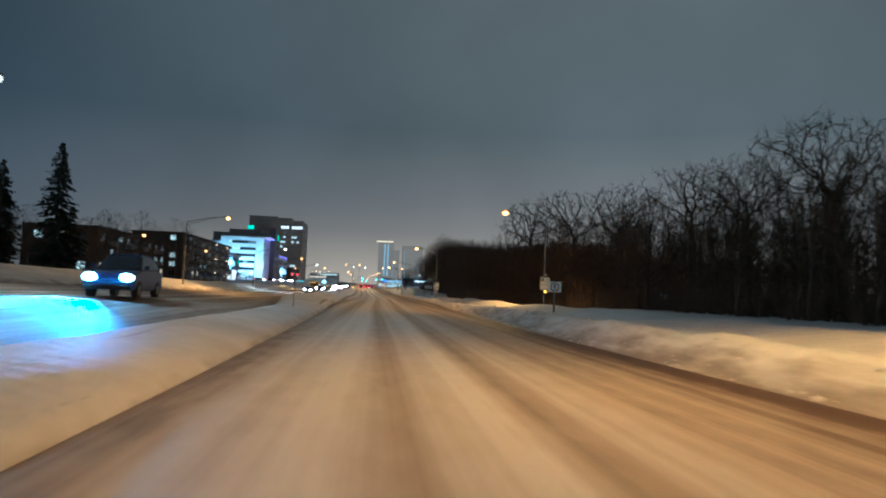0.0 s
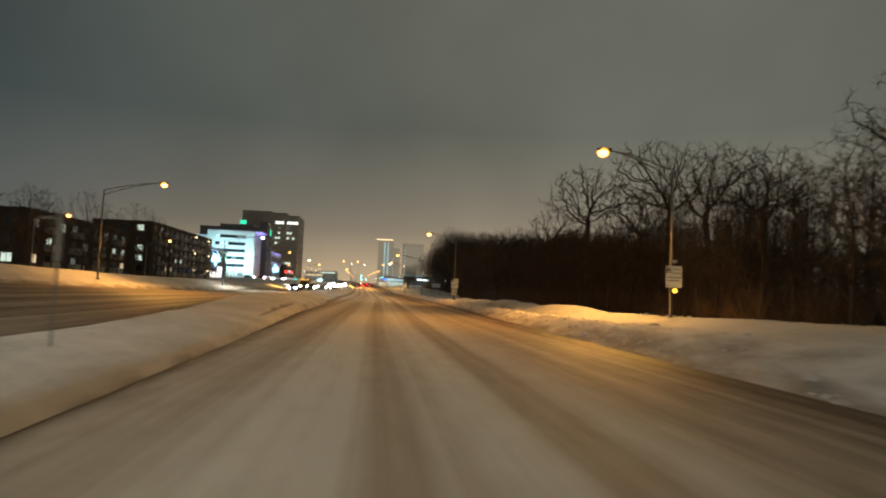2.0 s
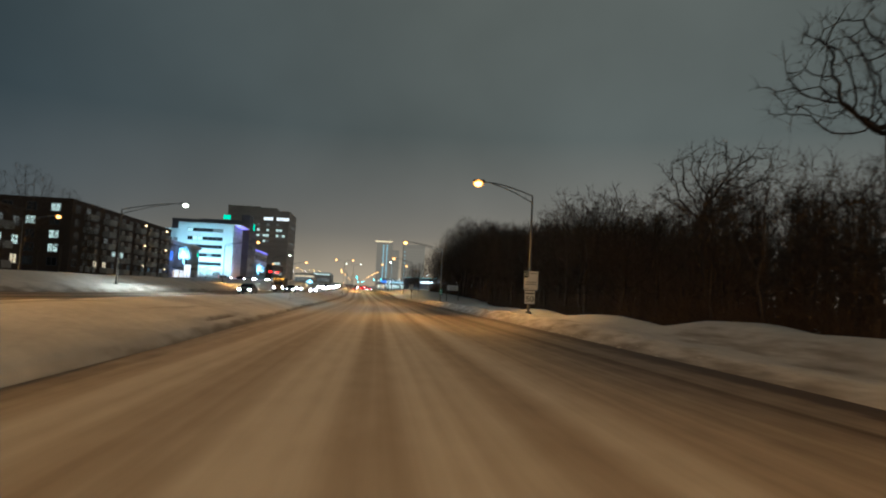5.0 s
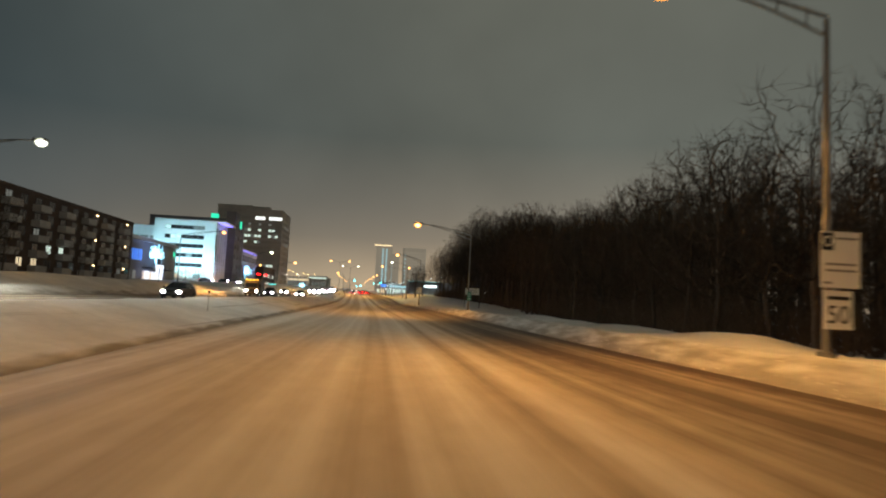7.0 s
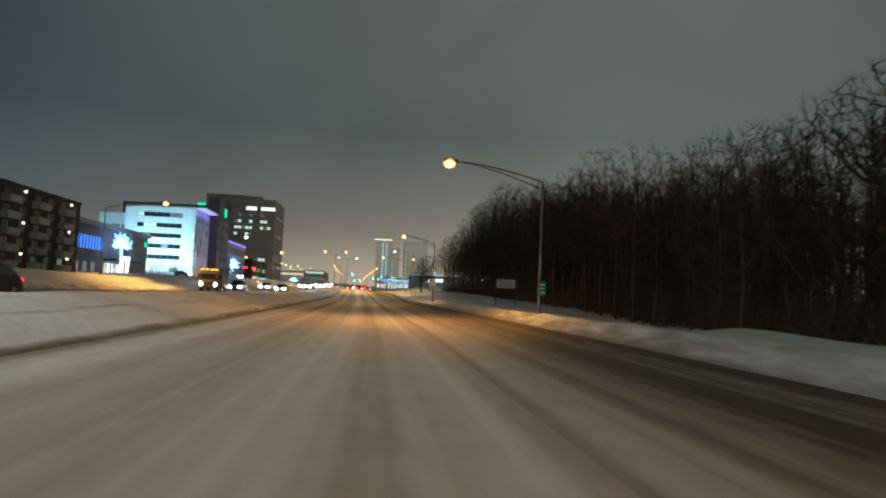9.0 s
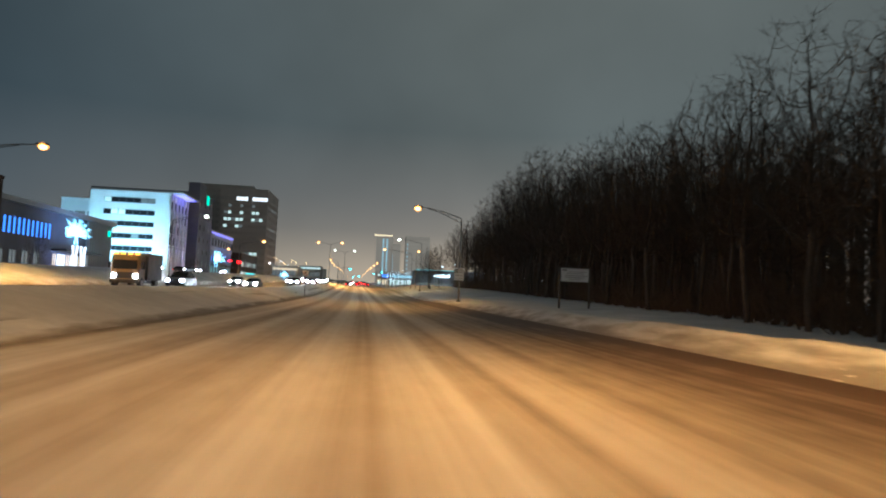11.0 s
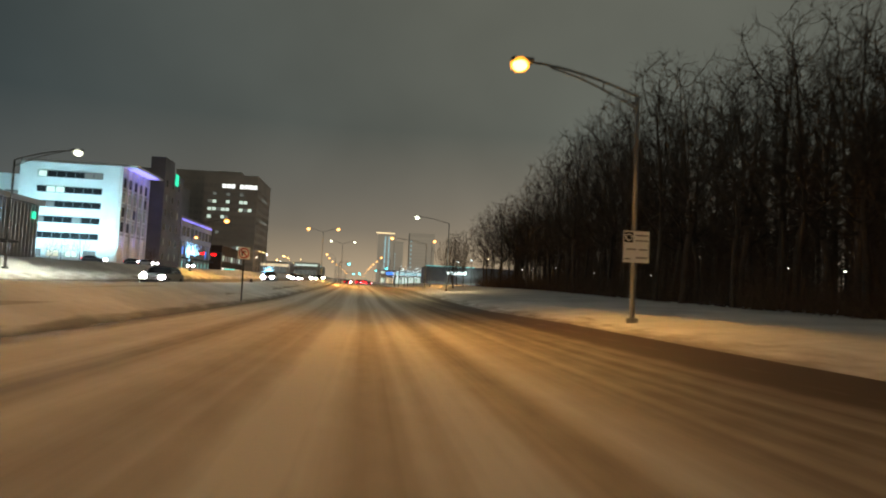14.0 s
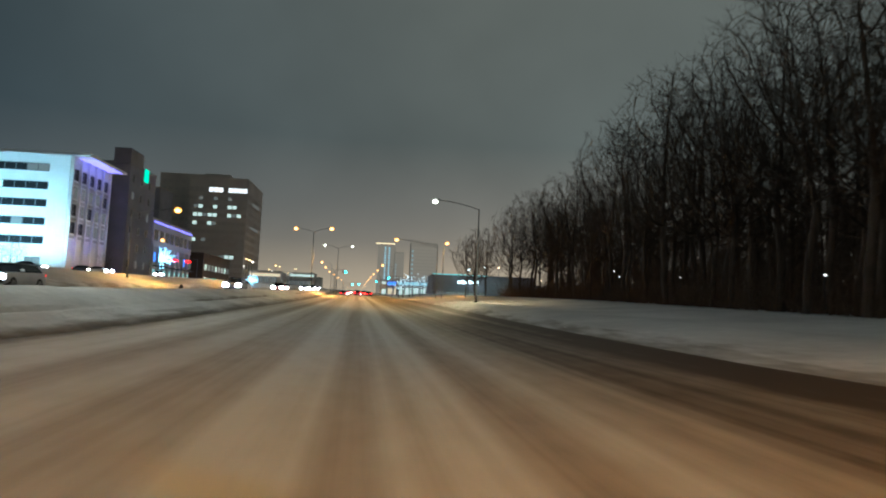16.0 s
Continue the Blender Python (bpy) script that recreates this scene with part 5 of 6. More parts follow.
for i in range(12):
    y = 410 + 17 * i
    x = -34 - 3.5 * (i % 4) - 0.03 * (y - 400)
    st = thing("side_street_lamp", (x, y, gh(x, y) - 0.1), "distant side street lamp with warm light", "street lamp", "side street lamps")
    part("pole", tube(bmesh.new(), [(0, 0, 0), (0, 0, 6.0 + i % 3)], [0.08, 0.06], 8), DARKSTEEL, st)
    hd_ = part("lantern", boxed(-0.3, 0.3, -0.2, 0.2, 5.98 + i % 3, 6.15 + i % 3, bevel=0.03), DARKSTEEL, st)
    part("lens", ball(bmesh.new(), (0, -0.05, 5.94 + i % 3), 0.2, (1.2, 1, 0.7)), SODIUM_GLOW if i % 3 else WHITE_GLOW, hd_)
    if i < 8:
        pl = bpy.data.lights.new("side_street_light", "POINT")
        pl.energy, pl.color, pl.shadow_soft_size = 600, SODIUM if i % 3 else LED, 0.25
        new("side_street_light", pl).location = (x, y - 0.05, gh(x, y) + 5.3 + i % 3)


for x, y, h in ((29.5, 303, 3.9), (33, 270, 3.4), (31, 288, 3.0), (35, 250, 3.6), (31, 238, 3.0), (36, 318, 3.8), (40, 300, 2.8), (28, 262, 2.6), (29, 325, 4.0)):
    st = thing("path_lamp", (x, y, gh(x, y) - 0.1), "small path lamp with white light among the trees", "street lamp", "path lamps in the woods")
    part("pole", tube(bmesh.new(), [(0, 0, 0), (0, 0, h)], [0.06, 0.045], 8), DARKSTEEL, st)
    hd_ = part("lantern", boxed(-0.2, 0.2, -0.2, 0.2, h, h + 0.12, bevel=0.03), DARKSTEEL, st)
    part("lens", ball(bmesh.new(), (0, -0.02, h - 0.05), 0.065, (1, 1, 0.8)), WHITE_GLOW, hd_)


# ---- signs ----
def glyphs(text, size, mat, parent, m, label=""):
    cu = bpy.data.curves.new("lettering", "FONT")
    cu.body, cu.size, cu.align_x, cu.align_y, cu.extrude = text, size, "CENTER", "CENTER", 0.002
    tmp = bpy.data.objects.new("lettering", cu)
    me = bpy.data.meshes.new_from_object(tmp)
    bpy.data.objects.remove(tmp)
    me.materials.clear()
    me.materials.append(mat)
    ob = new("lettering", me)
    ob.parent = parent
    ob.matrix_basis = m
    return ob


def plate(parent, x0, x1, z0, z1, y=-0.14, mat=SIGN_WHITE, name="sign_plate"):
    return part(name, boxed(x0, x1, y - 0.012, y, z0, z1, bevel=0.004), mat, parent)


def bars(parent, rows, y=-0.16, mat=BLACK):
    for x0, x1, z0, z1 in rows:
        part("bar", boxed(x0, x1, y - 0.004, y, z0, z1), mat, parent)


def rule_text(parent, square, rows):
    """A black square with its symbol, and thin rows of grey text."""
    bars(parent, [square])
    bars(parent, [(x0, x1, (z0 + z1) / 2 - 0.025, (z0 + z1) / 2 + 0.025) for x0, x1, z0, z1 in rows], mat=TEXT_GREY)


def ring(bm, centre, radius, thick, y, sides=28):
    pts = [(centre[0] + radius * math.cos(k * 2 * math.pi / sides), y, centre[1] + radius * math.sin(k * 2 * math.pi / sides)) for k in range(sides + 1)]
    return tube(bm, pts, thick, 5)


# stopping-rule sign with amber beacon on the first lamp pole
s = thing("parking_sign", (16.05, 62.0, 0), "white stopping-rule sign with an amber beacon on a lamp pole", "sign")
p = plate(s, -0.5, 0.42, 2.2, 3.38)
rule_text(p, (-0.47, -0.16, 3.0, 3.34), [(-0.1, 0.35, 3.14, 3.24), (-0.1, 0.35, 2.95, 3.02), (-0.4, 0.35, 2.72, 2.77), (-0.4, 0.3, 2.55, 2.6), (-0.45, -0.3, 2.27, 2.36)])
part("symbol", ring(bmesh.new(), (-0.315, 3.17), 0.11, 0.02, -0.172), SIGN_WHITE, p)
part("bracket", boxed(-0.06, 0.06, -0.14, -0.02, 2.4, 3.2), STEEL, s)
b = part("beacon_housing", boxed(-0.2, 0.2, -0.2, -0.02, 1.88, 2.16, bevel=0.03), BLACK, s)
part("beacon_lens", ball(bmesh.new(), (0.0, -0.21, 2.03), 0.13, (1, 0.5, 1)), AMBER_GLOW, b, "glowing amber beacon")
part("beacon_cap", boxed(-0.09, 0.14, -0.2, -0.05, 3.55, 3.7, bevel=0.02), SIGN_BACK, s)
spot_light("beacon_light", (16.05, 61.7, 2.03), (16.05, 55, 1.4), 60, (1.0, 0.5, 0.05), 120, 0.9, 0.1)

# square sign with ring symbol
s = thing("square_sign", (10.85, 39.9, gh(10.85, 39.9) - 0.1), "white square sign with a ringed arrow on a steel post", "sign")
g0 = gh(10.85, 39.9) - 0.1
part("post", boxed(-0.05, 0.05, -0.04, 0.04, 0, 2.4 - g0), STEEL, s)
p = plate(s, -0.42, 0.42, 1.80 - g0, 2.46 - g0, y=-0.045)
part("symbol", ring(bmesh.new(), (0, 2.13 - g0), 0.25, 0.028, -0.07), BLACK, p)
bars(p, [(-0.035, 0.035, 1.99 - g0, 2.22 - g0)], y=-0.062)
arrow = bmesh.new()
vs = [arrow.verts.new(v) for v in ((-0.09, -0.066, 2.2 - g0), (0.09, -0.066, 2.2 - g0), (0, -0.066, 2.31 - g0))]
arrow.faces.new(vs)
part("arrow_head", bmesh.ops.solidify(arrow, geom=arrow.faces[:], thickness=0.004) and arrow, BLACK, p)

s = thing("small_sign", (23.0, 51.0, gh(23, 51) - 0.1), "small grey sign on a thin post before the woods", "sign")
part("post", boxed(-0.04, 0.04, -0.03, 0.03, 0, 1.5), STEEL, s)
plate(s, -0.33, 0.33, 0.75, 1.45, y=-0.035, mat=SIGN_BACK)

# speed sign stack on the second lamp pole
s = thing("speed_sign", (10.35, 114.4, 0), "white speed sign and stopping-rule plates on a lamp pole", "sign")
p = plate(s, -0.42, 0.52, 2.12, 3.36)
rule_text(p, (-0.4, -0.12, 2.94, 3.33), [(-0.05, 0.46, 3.16, 3.26), (-0.3, 0.42, 2.62, 2.66), (-0.3, 0.42, 2.48, 2.52), (-0.36, -0.16, 2.18, 2.28)])
part("symbol", ring(bmesh.new(), (-0.26, 3.14), 0.1, 0.018, -0.172), SIGN_WHITE, p)
p = plate(s, -0.34, 0.34, 1.22, 2.06)
bars(p, [(-0.26, 0.26, 1.86, 1.94)])
glyphs("50", 0.56, BLACK, p, pose(0, -0.157, 1.52, 90, 0, 0))
part("bracket", boxed(-0.06, 0.06, -0.14, -0.02, 1.4, 3.2), STEEL, s)

# green plate on the third lamp pole
s = thing("green_sign", (9.66, 164.7, 0), "narrow green route sign on a lamp pole", "sign")
p = plate(s, -0.16, 0.24, 1.7, 2.5, mat=SIGN_GREEN)
bars(p, [(-0.1, 0.18, 2.28, 2.36), (-0.1, 0.14, 2.08, 2.15), (-0.1, 0.18, 1.84, 1.92)], mat=SIGN_WHITE)
part("bracket", boxed(-0.06, 0.06, -0.14, -0.02, 1.8, 2.4), STEEL, s)

# stopping-rule sign on the fourth lamp pole
s = thing("parking_sign", (8.7, 218.9, 0), "white stopping-rule sign on a lamp pole", "sign")
p = plate(s, -0.56, 0.36, 2.78, 3.86)
rule_text(p, (-0.53, -0.22, 3.46, 3.82), [(-0.14, 0.3, 3.68, 3.74), (-0.14, 0.3, 3.5, 3.56), (-0.45, -0.1, 3.16, 3.3), (0.0, 0.28, 3.16, 3.3), (-0.5, -0.3, 2.86, 2.95), (-0.1, 0.28, 2.9, 3.0)])
part("symbol", ring(bmesh.new(), (-0.375, 3.64), 0.11, 0.02, -0.172), SIGN_WHITE, p)
part("bracket", boxed(-0.06, 0.2, -0.14, -0.02, 2.9, 3.7), STEEL, s)

# information board
g0 = gh(16.7, 208.4) - 0.3
s = thing("information_board", (16.72, 208.4, g0), "white information board with lines of text between two dark posts", "sign")
for x in (-1.3, 1.16):
    part("post", boxed(x - 0.07, x + 0.07, -0.07, 0.07, 0, 4.02 - g0, bevel=0.01), WOOD, s)
p = plate(s, -1.21, 1.07, 2.84 - g0, 3.9 - g0, y=-0.03)
part("top_rail", boxed(-1.21, 1.07, -0.05, 0.05, 3.91 - g0, 4.0 - g0), WOOD, s)
bars(p, [(-1.1, -0.75, 3.68 - g0, 3.84 - g0), (-0.6, 0.9, 3.62 - g0, 3.66 - g0), (-0.8, 0.6, 3.48 - g0, 3.53 - g0), (-0.9, 0.95, 3.30 - g0, 3.35 - g0), (-0.9, 0.7, 3.15 - g0, 3.2 - g0), (-0.6, 0.4, 3.0 - g0, 3.04 - g0)], y=-0.045, mat=SIGN_BACK)


# slim posts on the median
s = thing("median_sign", (-4.7, 37.4, gh(-4.7, 37.4) - 0.1), "narrow dark sign on a thin post in the median snow", "sign")
part("post", tube(bmesh.new(), [(0, 0, 0), (0, 0, 2.0)], 0.02, 8), STEEL, s)
part("sign_plate", boxed(-0.05, 0.05, -0.02, 0.02, 1.3, 1.95, bevel=0.008), STEEL, s)
part("cross_bar", boxed(-0.28, -0.051, -0.015, 0.015, 1.9, 1.94, bevel=0.005), STEEL, s)
s = thing("snow_stake", (-7.4, 133.0, gh(-7.4, 133.0) - 0.1), "thin dark marker stake standing in the median snow", "post")
part("stake", tube(bmesh.new(), [(0, 0, 0), (0.02, 0, 1.1)], [0.015, 0.012], 8), WOOD, s)
part("reflector", disc(bmesh.new(), (0.02, -0.03, 1.0), (0, 1, 0), 0.05, 0.02, 12), DARKSTEEL, s)

# lit pole sign by the side street
s = thing("pole_sign", (-45.4, 410.0, gh(-45.4, 410) - 0.1), "small pole sign glowing turquoise by the side street", "sign")
zt = 5.7 - gh(-45.4, 410) + 0.1
for q in (-1.0, 1.0):
    part("post", tube(bmesh.new(), [(q, 0, 0), (q, 0, zt + 0.4)], 0.07, 8), DARKSTEEL, s)
part("sign_box", boxed(-1.7, 1.7, -0.2, 0.12, zt - 0.5, zt + 0.5, bevel=0.05), DARKSTEEL, s)
part("sign_face", boxed(-1.6, 1.6, -0.23, -0.2, zt - 0.42, zt + 0.42), CYAN_GLOW, s, "glowing turquoise sign face")


# no-left-turn sign on the median
def turn_sign(x, y, z):
    g = gh(x, y) - 0.1
    s = thing("turn_sign", (x, y, g), "white no-left-turn sign with red ring on a thin post", "sign")
    part("post", boxed(-0.035, 0.035, -0.03, 0.03, 0, z + 0.3 - g), DARKSTEEL, s)
    p = plate(s, -0.32, 0.32, z - 0.32 - g, z + 0.32 - g, y=-0.04)
    part("ring", ring(bmesh.new(), (0, z - g), 0.25, 0.03, -0.065), SIGN_RED, p)
    bars(p, [(-0.12, -0.05, z - 0.13 - g, z + 0.05 - g), (-0.12, 0.12, z + 0.05 - g, z + 0.11 - g)], y=-0.056)
    bm = bmesh.new()
    tube(bm, [(-0.19, -0.068, z + 0.19 - g), (0.19, -0.068, z - 0.19 - g)], 0.03, 5)
    part("slash", bm, SIGN_RED, p)


turn_sign(-7.17, 233.15, 3.09)
mk = thing("marker_stub", (-13.0, 268, gh(-13, 268) - 0.05), "short dark marker stub in the median snow", "post")
part("body", tube(bmesh.new(), [(0, 0, 0), (0, 0, 0.5), (0, 0, 0.75)], [0.17, 0.15, 0.06], 10), DARKSTEEL, mk)


# ---- traffic signals ----
def traffic_signal(pole_xy, heads, colour, label):
    x, y = pole_xy
    g = gh(x, y) - 0.1
    t = thing("traffic_signal", (x, y, g), label, "traffic light", "traffic signals")
    top = max(h[1] for h in heads) - g + 0.6
    part("pole", tube(bmesh.new(), [(0, 0, 0), (0, 0, top)], [0.11, 0.08], 8), STEEL, t)
    far = min((h[0] - x for h in heads), key=lambda v: -abs(v))
    part("arm", tube(bmesh.new(), [(0, 0, top - 0.15), (far, 0, top + 0.1)], [0.07, 0.05], 6), STEEL, t)
    for hx, hz in heads:
        lx, lz = hx - x, hz - g
        hd = part("signal_head", boxed(lx - 0.55, lx + 0.55, -0.32, -0.08, lz - 0.18, lz + 0.18, bevel=0.03), BLACK, t)
        k = 0.36 if colour is SIGNAL_GREEN else -0.36
        # lenses are about twice their true size; the excess imitates bloom
        part("signal_lens", ball(bmesh.new(), (lx + k, -0.33, lz), 0.3, (1, 0.4, 1)), colour, hd)
        if colour is RED_GLOW:
            part("signal_lens", ball(bmesh.new(), (lx + 0.36, -0.33, lz), 0.3, (1, 0.4, 1)), colour, hd)
        for q in (-0.36, 0, 0.36):
            part("visor", tube(bmesh.new(), [(lx + q, -0.33, lz + 0.17), (lx + q, -0.52, lz + 0.16)], 0.03, 5), BLACK, hd)


traffic_signal((-10.8, 399), [(-8.3, 9.1)], SIGNAL_GREEN, "traffic signal showing green over the boulevard")
traffic_signal((9.0, 438), [(3.9, 9.6)], SIGNAL_GREEN, "traffic signal showing green over the boulevard")
traffic_signal((-14, 520), [(-10.4, 9.0), (-7.5, 9.2)], SIGNAL_GREEN, "distant traffic signal showing green")
traffic_signal((4.5, 505), [(0.3, 10.5)], SIGNAL_GREEN, "distant traffic signal showing green")
traffic_signal((-42.8, 386), [(-47.9, 9.5), (-44.9, 9.3)], RED_GLOW, "side-street traffic signal showing red")


# ---- vehicles ----
PAINTS = [material("paint_" + n, c, 0.35, 0.2, grain=0.08, scale=3, patch=0.1) for n, c in (("black", (0.02, 0.02, 0.022)), ("grey", (0.12, 0.12, 0.13)), ("silver", (0.35, 0.36, 0.37)), ("red", (0.25, 0.02, 0.02)), ("blue", (0.02, 0.04, 0.12)), ("white", (0.6, 0.6, 0.6)))]
HEAD_GLOW = material("headlight_glow", (0.9, 0.9, 0.9), 0.3, emit=(0.92, 0.97, 1.0), power=160)
BLUE_HEAD = material("xenon_headlight_glow", (0.8, 0.9, 1.0), 0.3, emit=(0.22, 0.66, 1.0), power=60)
TAIL_GLOW = material("tail_light_glow", (0.5, 0.02, 0.02), 0.4, emit=(1.0, 0.005, 0.007), power=12)
BUS_YELLOW = material("bus_yellow", (0.13, 0.09, 0.045), 0.5, grain=0.1, scale=3, patch=0.12)


def hull(profile, half, tuck=0.0, bevel=0.06):
    """A body from a side profile (y, z), tucked in towards the top."""
    bm = bmesh.new()
    zs = [p[1] for p in profile]
    lo, hi = min(zs), max(zs)
    sides_ = []
    for s in (-1, 1):
        sides_.append([bm.verts.new((s * (half - tuck * max(0, (z - lo) / (hi - lo) - 0.0)), y, z)) for y, z in profile])
    n = len(profile)
    bm.faces.new(sides_[0])
    bm.faces.new(sides_[1][::-1])
    for i in range(n):
        j = (i + 1) % n
        bm.faces.new((sides_[0][j], sides_[0][i], sides_[1][i], sides_[1][j]))
    bmesh.ops.recalc_face_normals(bm, faces=bm.faces[:])
    bmesh.ops.bevel(bm, geom=bm.edges[:], offset=bevel, segments=2, affect="EDGES")
    return bm


def make_car(place, rz, paint, label, tall=False, lamp=HEAD_GLOW, group="traffic on the boulevard"):
    """Front points along local -y."""
    t = thing("car", place, label, "car", group, rz=rz)
    k = 1.16 if tall else 1.0
    half = 0.92 if tall else 0.88
    body = [(-2.2, 0.32), (-2.25, 0.6 * k), (-2.05, 0.82 * k), (-1.0, 0.95 * k), (2.0, 1.0 * k), (2.22, 0.86 * k), (2.25, 0.4), (2.1, 0.28)]
    part("body", hull(body, half, 0.06, 0.07), paint, t)
    roof = 1.72 if tall else 1.45
    cabin = [(-1.05, 0.94 * k), (-0.3, roof - 0.04), (0.5, roof), (1.5, roof - 0.06), (2.05 if tall else 1.95, 0.99 * k)]
    part("cabin", hull(cabin, half - 0.06, 0.2, 0.05), GLASS, t)
    part("roof", boxed(-half + 0.3, half - 0.3, -0.2, 1.45, roof - 0.03, roof + 0.03, bevel=0.025), paint, t)
    for sx in (-1, 1):
        for y in (-1.4, 1.4):
            w = part("tyre", disc(bmesh.new(), (sx * (half - 0.1), y, 0.33), (1, 0, 0), 0.33, 0.22, 20), RUBBER, t)
            part("rim", disc(bmesh.new(), (sx * (half + 0.012), y, 0.33), (1, 0, 0), 0.2, 0.02, 14), STEEL, w)
        # headlight balls swell for far cars and the xenon one, imitating glare
        part("headlight", ball(bmesh.new(), (sx * (half - 0.26), -2.2, 0.68 * k), 0.2 if lamp is BLUE_HEAD else (0.14 if place[1] < 235 else 0.18 if place[1] < 290 else 0.24), (1.3, 0.6, 0.8)), lamp, t, "lit headlight")
        part("tail_light", boxed(sx * (half - 0.24) - 0.14, sx * (half - 0.24) + 0.14, 2.2, 2.3, 0.68 * k, 0.9 * k, bevel=0.02), TAIL_GLOW, t, "lit red tail light")
        part("wing_mirror", boxed(sx * (half + 0.09) - 0.09, sx * (half + 0.09) + 0.09, -0.85, -0.72, 0.98 * k, 1.12 * k, bevel=0.03), paint, t)
    part("bumper", boxed(-half + 0.1, half - 0.1, -2.3, -2.16, 0.34, 0.5, bevel=0.03), RUBBER, t)
    part("number_plate", boxed(-0.2, 0.2, 2.27, 2.3, 0.5, 0.64), SIGN_WHITE, t)
    return t


def far_z(y, x=-16.0):
    return float(road_height(y) + lift(y, x) + crossfall(x, y)) + 0.01


make_car((-10.45, 28.3, far_z(28.3, -10.45)), 4, PAINTS[4], "dark blue sport utility car with cold blue-white headlights on", True, lamp=BLUE_HEAD)
spot_light("headlight_beam", (-10.55, 25.7, far_z(26, -10.5) + 0.9), (-16.8, 9, 0.2), 36000, (0.07, 0.48, 1.0), 104, 1.0, 0.08)
for x, y, c, tall, label in ((-15.8, 158, 0, False, "dark saloon car with headlights on"), (-18.4, 224.5, 0, True, "black sport utility car with headlights on"), (-15.2, 246, 1, False, "grey saloon car with headlights on"),
                             (-20.5, 262, 2, False, "silver car with headlights on"), (-16.0, 300, 1, True, "grey sport utility car with headlights on"), (-19.5, 322, 5, False, "white car with headlights on"),
                             (-16.5, 345, 0, False, "black car with headlights on"), (-20.0, 362, 2, True, "silver sport utility car with headlights on"), (-18.0, 395, 1, False, "grey car with headlights on"),
                             (-15.6, 332, 3, False, "red car with headlights on"), (-16.2, 378, 5, False, "white car with headlights on"), (-17.4, 410, 0, True, "black sport utility car with headlights on"), (-19.0, 432, 5, False, "white car with headlights on"), (-19.5, 450, 2, False, "silver car with headlights on")):
    make_car((x, y, far_z(y, x)), 0, PAINTS[c], label, tall)
for x, y, rz, c in ((-50.5, 350, 60, 5), (-54.5, 352.5, 60, 0), (-58.6, 341.5, 95, 1)):
    make_car((x, y, gh(x, y)), rz, PAINTS[c], "car with headlights on, parked before the white office building", group="side street traffic")
make_car((-47.3, 372, gh(-47.3, 372)), 20, PAINTS[2], "silver car with headlights on, coming out of the side street", group="side street traffic")
for x, y in ((-15.8, 155.5), (-18.4, 222), (-15.2, 243.5), (-16.0, 297.5), (-16.5, 342.5), (-16.2, 375.5)):
    spot_light("headlight_beam", (x, y, far_z(y) + 0.75), (x, y - 30, far_z(y - 30) - 0.3), 420, (0.95, 0.97, 1.0), 60, 0.9, 0.08)
for i, (dx, y, c, tall) in enumerate(((-3.6, 405, 1, False), (0.2, 412, 3, True), (3.6, 420, 0, False), (-3.4, 424, 2, False), (0.0, 436, 1, True), (3.4, 446, 5, False), (-3.5, 455, 0, False), (0.2, 470, 2, False), (-3.4, 490, 3, False), (3.3, 482, 0, True), (0, 520, 1, False), (-3.4, 550, 0, False), (3.3, 515, 1, True), (0.2, 560, 3, False), (3.4, 575, 5, True), (-3.4, 600, 2, True), (0.0, 640, 0, False), (3.3, 680, 1, False))):
    make_car((float(lane_middle(y)) + dx, y, float(road_height(y)) + 0.01), 180, PAINTS[c], "car waiting in the queue with red tail lights on", tall, group="queue with tail lights")

# truck with amber roof lights
TRUCK_GREY = material("truck_box_grey", (0.10, 0.095, 0.09), 0.7, grain=0.15, scale=3, patch=0.25)
tr = thing("truck", (-19.7, 213.0, far_z(215, -19.7)), "dull yellow truck with dark grey box and amber roof lights", "truck")
part("cab", boxed(-1.12, 1.12, 0.0, 1.6, 0.55, 2.75, bevel=0.14), BUS_YELLOW, tr)
part("windscreen", boxed(-0.95, 0.95, -0.03, 0.02, 1.55, 2.3, bevel=0.02), GLASS, tr)
part("box_body", boxed(-1.22, 1.22, 1.72, 5.6, 0.7, 3.0, bevel=0.05), TRUCK_GREY, tr)
part("chassis", boxed(-0.6, 0.6, 0.6, 5.5, 0.4, 0.69), BLACK, tr)
part("side_window", boxed(1.125, 1.15, 0.35, 1.2, 1.6, 2.25, bevel=0.01), GLASS, tr)
part("grille", boxed(-0.7, 0.7, -0.04, 0.0, 0.8, 1.3), BLACK, tr)
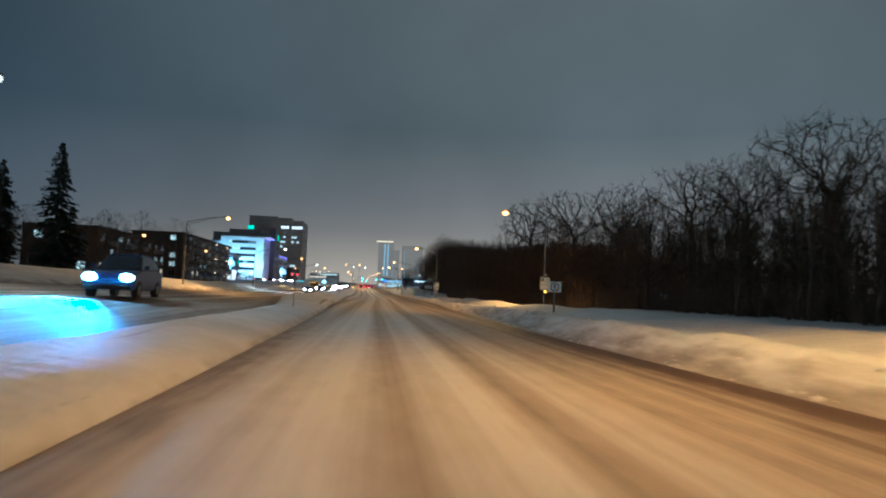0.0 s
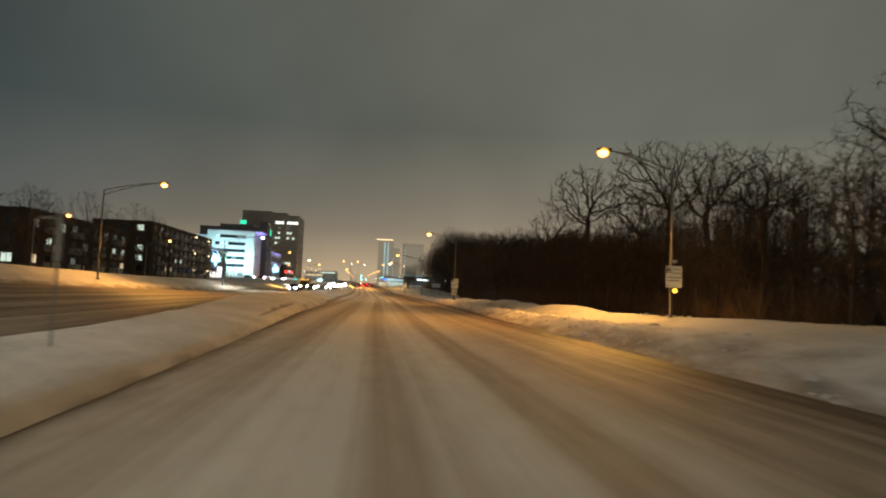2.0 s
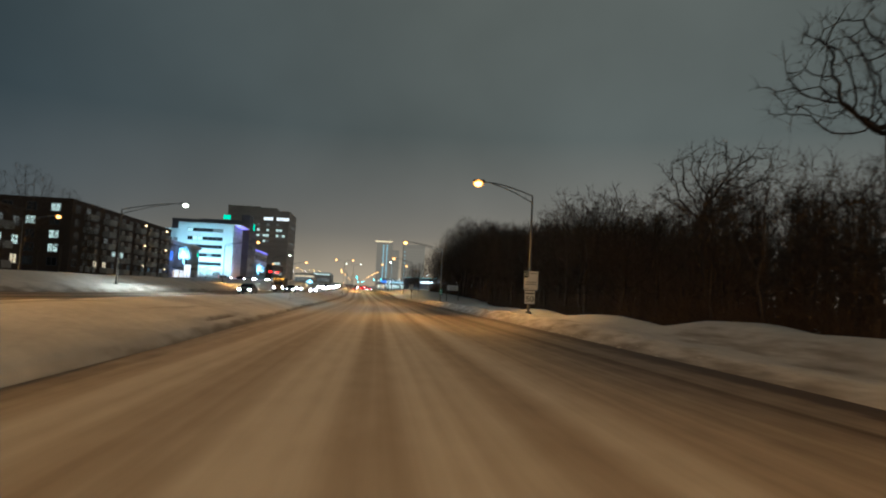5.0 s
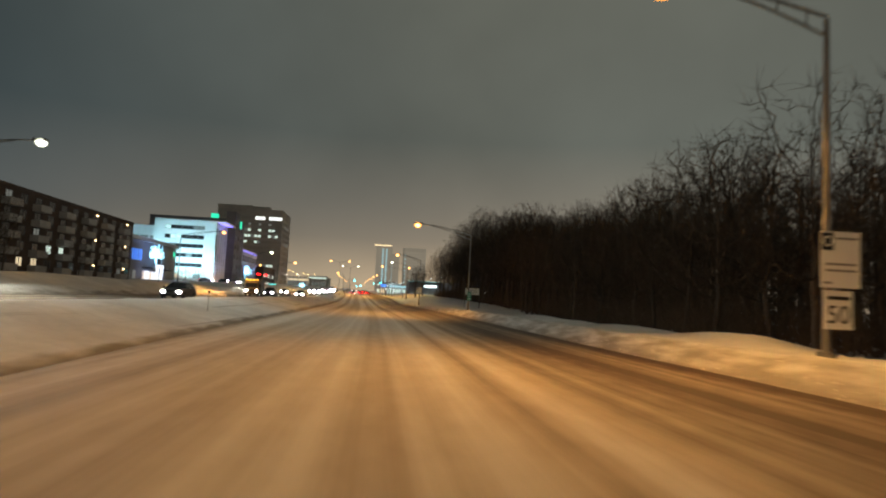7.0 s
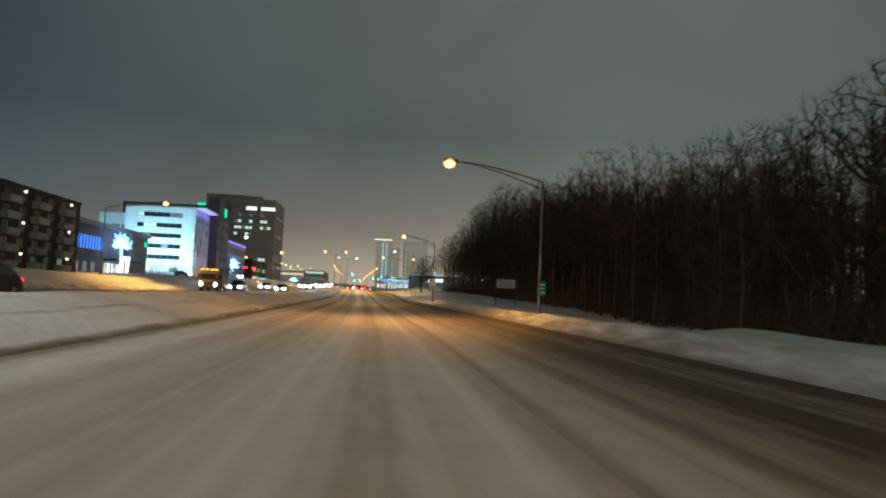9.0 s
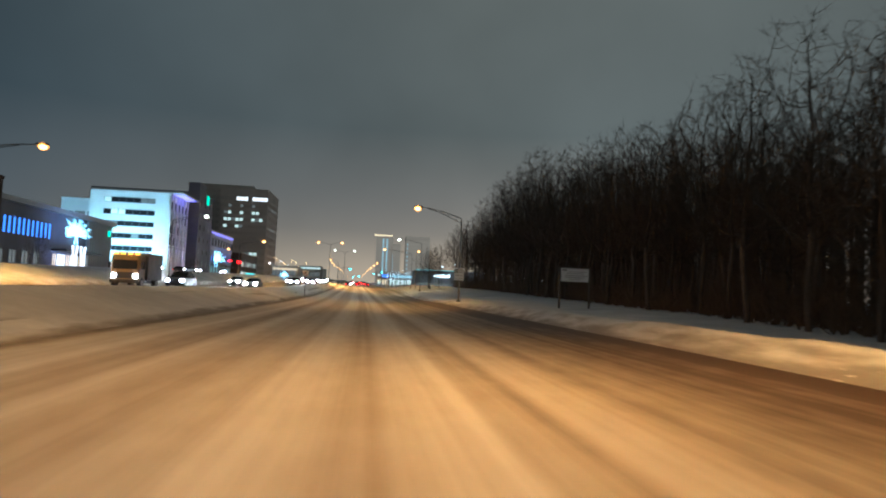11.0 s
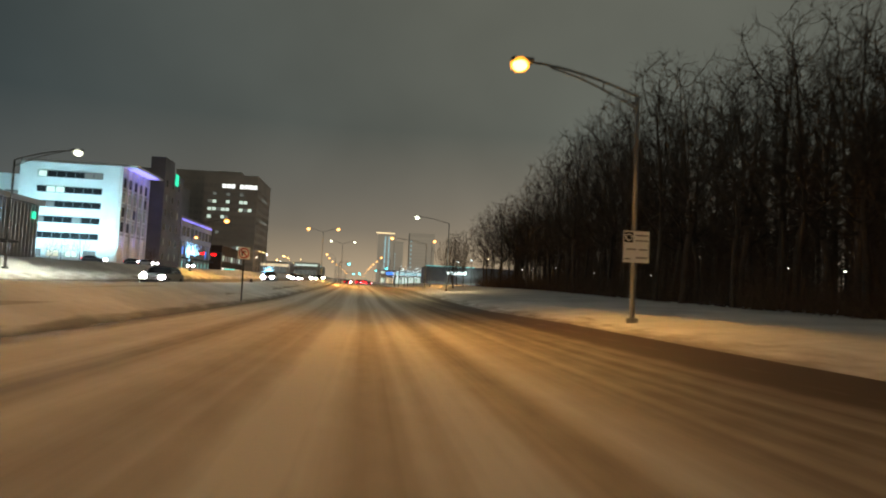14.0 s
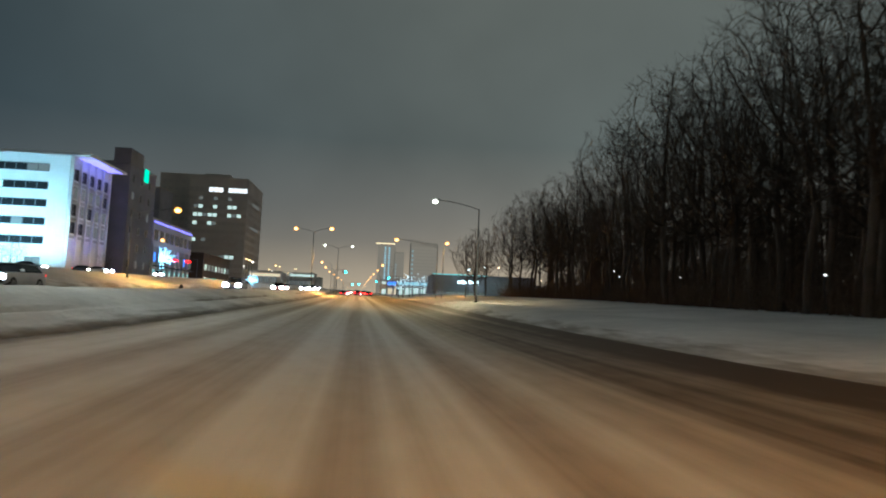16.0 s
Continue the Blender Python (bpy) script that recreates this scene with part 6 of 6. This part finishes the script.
for sx in (-1, 1):
    for y in (0.75, 4.4):
        w = part("tyre", disc(bmesh.new(), (sx * 1.0, y, 0.45), (1, 0, 0), 0.45, 0.28, 20), RUBBER, tr)
        part("rim", disc(bmesh.new(), (sx * 1.15, y, 0.45), (1, 0, 0), 0.25, 0.02, 14), STEEL, w)
    part("headlight", ball(bmesh.new(), (sx * 0.85, -0.03, 1.0), 0.17, (1, 0.5, 1)), HEAD_GLOW, tr, "lit headlight")
    part("wing_mirror", boxed(sx * 1.3 - 0.1, sx * 1.3 + 0.1, 0.1, 0.18, 1.6, 2.1, bevel=0.02), BLACK, tr)
for q in (-0.85, -0.3, 0.3, 0.85):
    part("roof_light", boxed(q - 0.15, q + 0.15, 0.1, 0.3, 2.76, 2.88, bevel=0.02), AMBER_GLOW, tr, "amber roof light")
part("bumper", boxed(-1.1, 1.1, -0.2, -0.05, 0.4, 0.7, bevel=0.03), BLACK, tr)


# ---- trees wound with fairy lights, by the shops ----
def fairy_tree(x, y, height, seed):
    q = random.Random(seed)
    g = gh(x, y)
    t = thing("fairy_light_tree", (x, y, g - 0.1), "small bare tree wound with white fairy lights", "tree", "fairy-lit trees")
    part("trunk", tube(bmesh.new(), [(0, 0, 0), (0.05, 0, height * 0.5), (0, 0.05, height)], [0.12, 0.08, 0.02], 6), BARK, t)
    limbs = bmesh.new()
    bulbs = bmesh.new()
    for k in range(16):
        z = height * q.uniform(0.3, 0.95)
        a = q.uniform(0, 6.283)
        L = height * q.uniform(0.2, 0.42)
        e = Vector((math.cos(a) * L, math.sin(a) * L, z + L * 0.7))
        tube(limbs, [(0, 0, z), tuple(e)], [0.04, 0.012], 4)
        for j in range(7):
            c = Vector((0, 0, z)).lerp(e, q.uniform(0.2, 1))
            box(bulbs, c.x - 0.03, c.x + 0.03, c.y - 0.03, c.y + 0.03, c.z - 0.03, c.z + 0.03)
    part("crown", limbs, TWIG, t)
    tagged(part("fairy_light", bulbs, FAIRY_GLOW, t, "tiny white bulbs"), kind="stuff")


for i, (x, y) in enumerate(((6.2, 398), (7.6, 404), (9.2, 400), (10.6, 408), (12.3, 403), (8.2, 416), (13.6, 412))):
    fairy_tree(x, y, 4.6 + 0.5 * (i % 3), 80 + i)
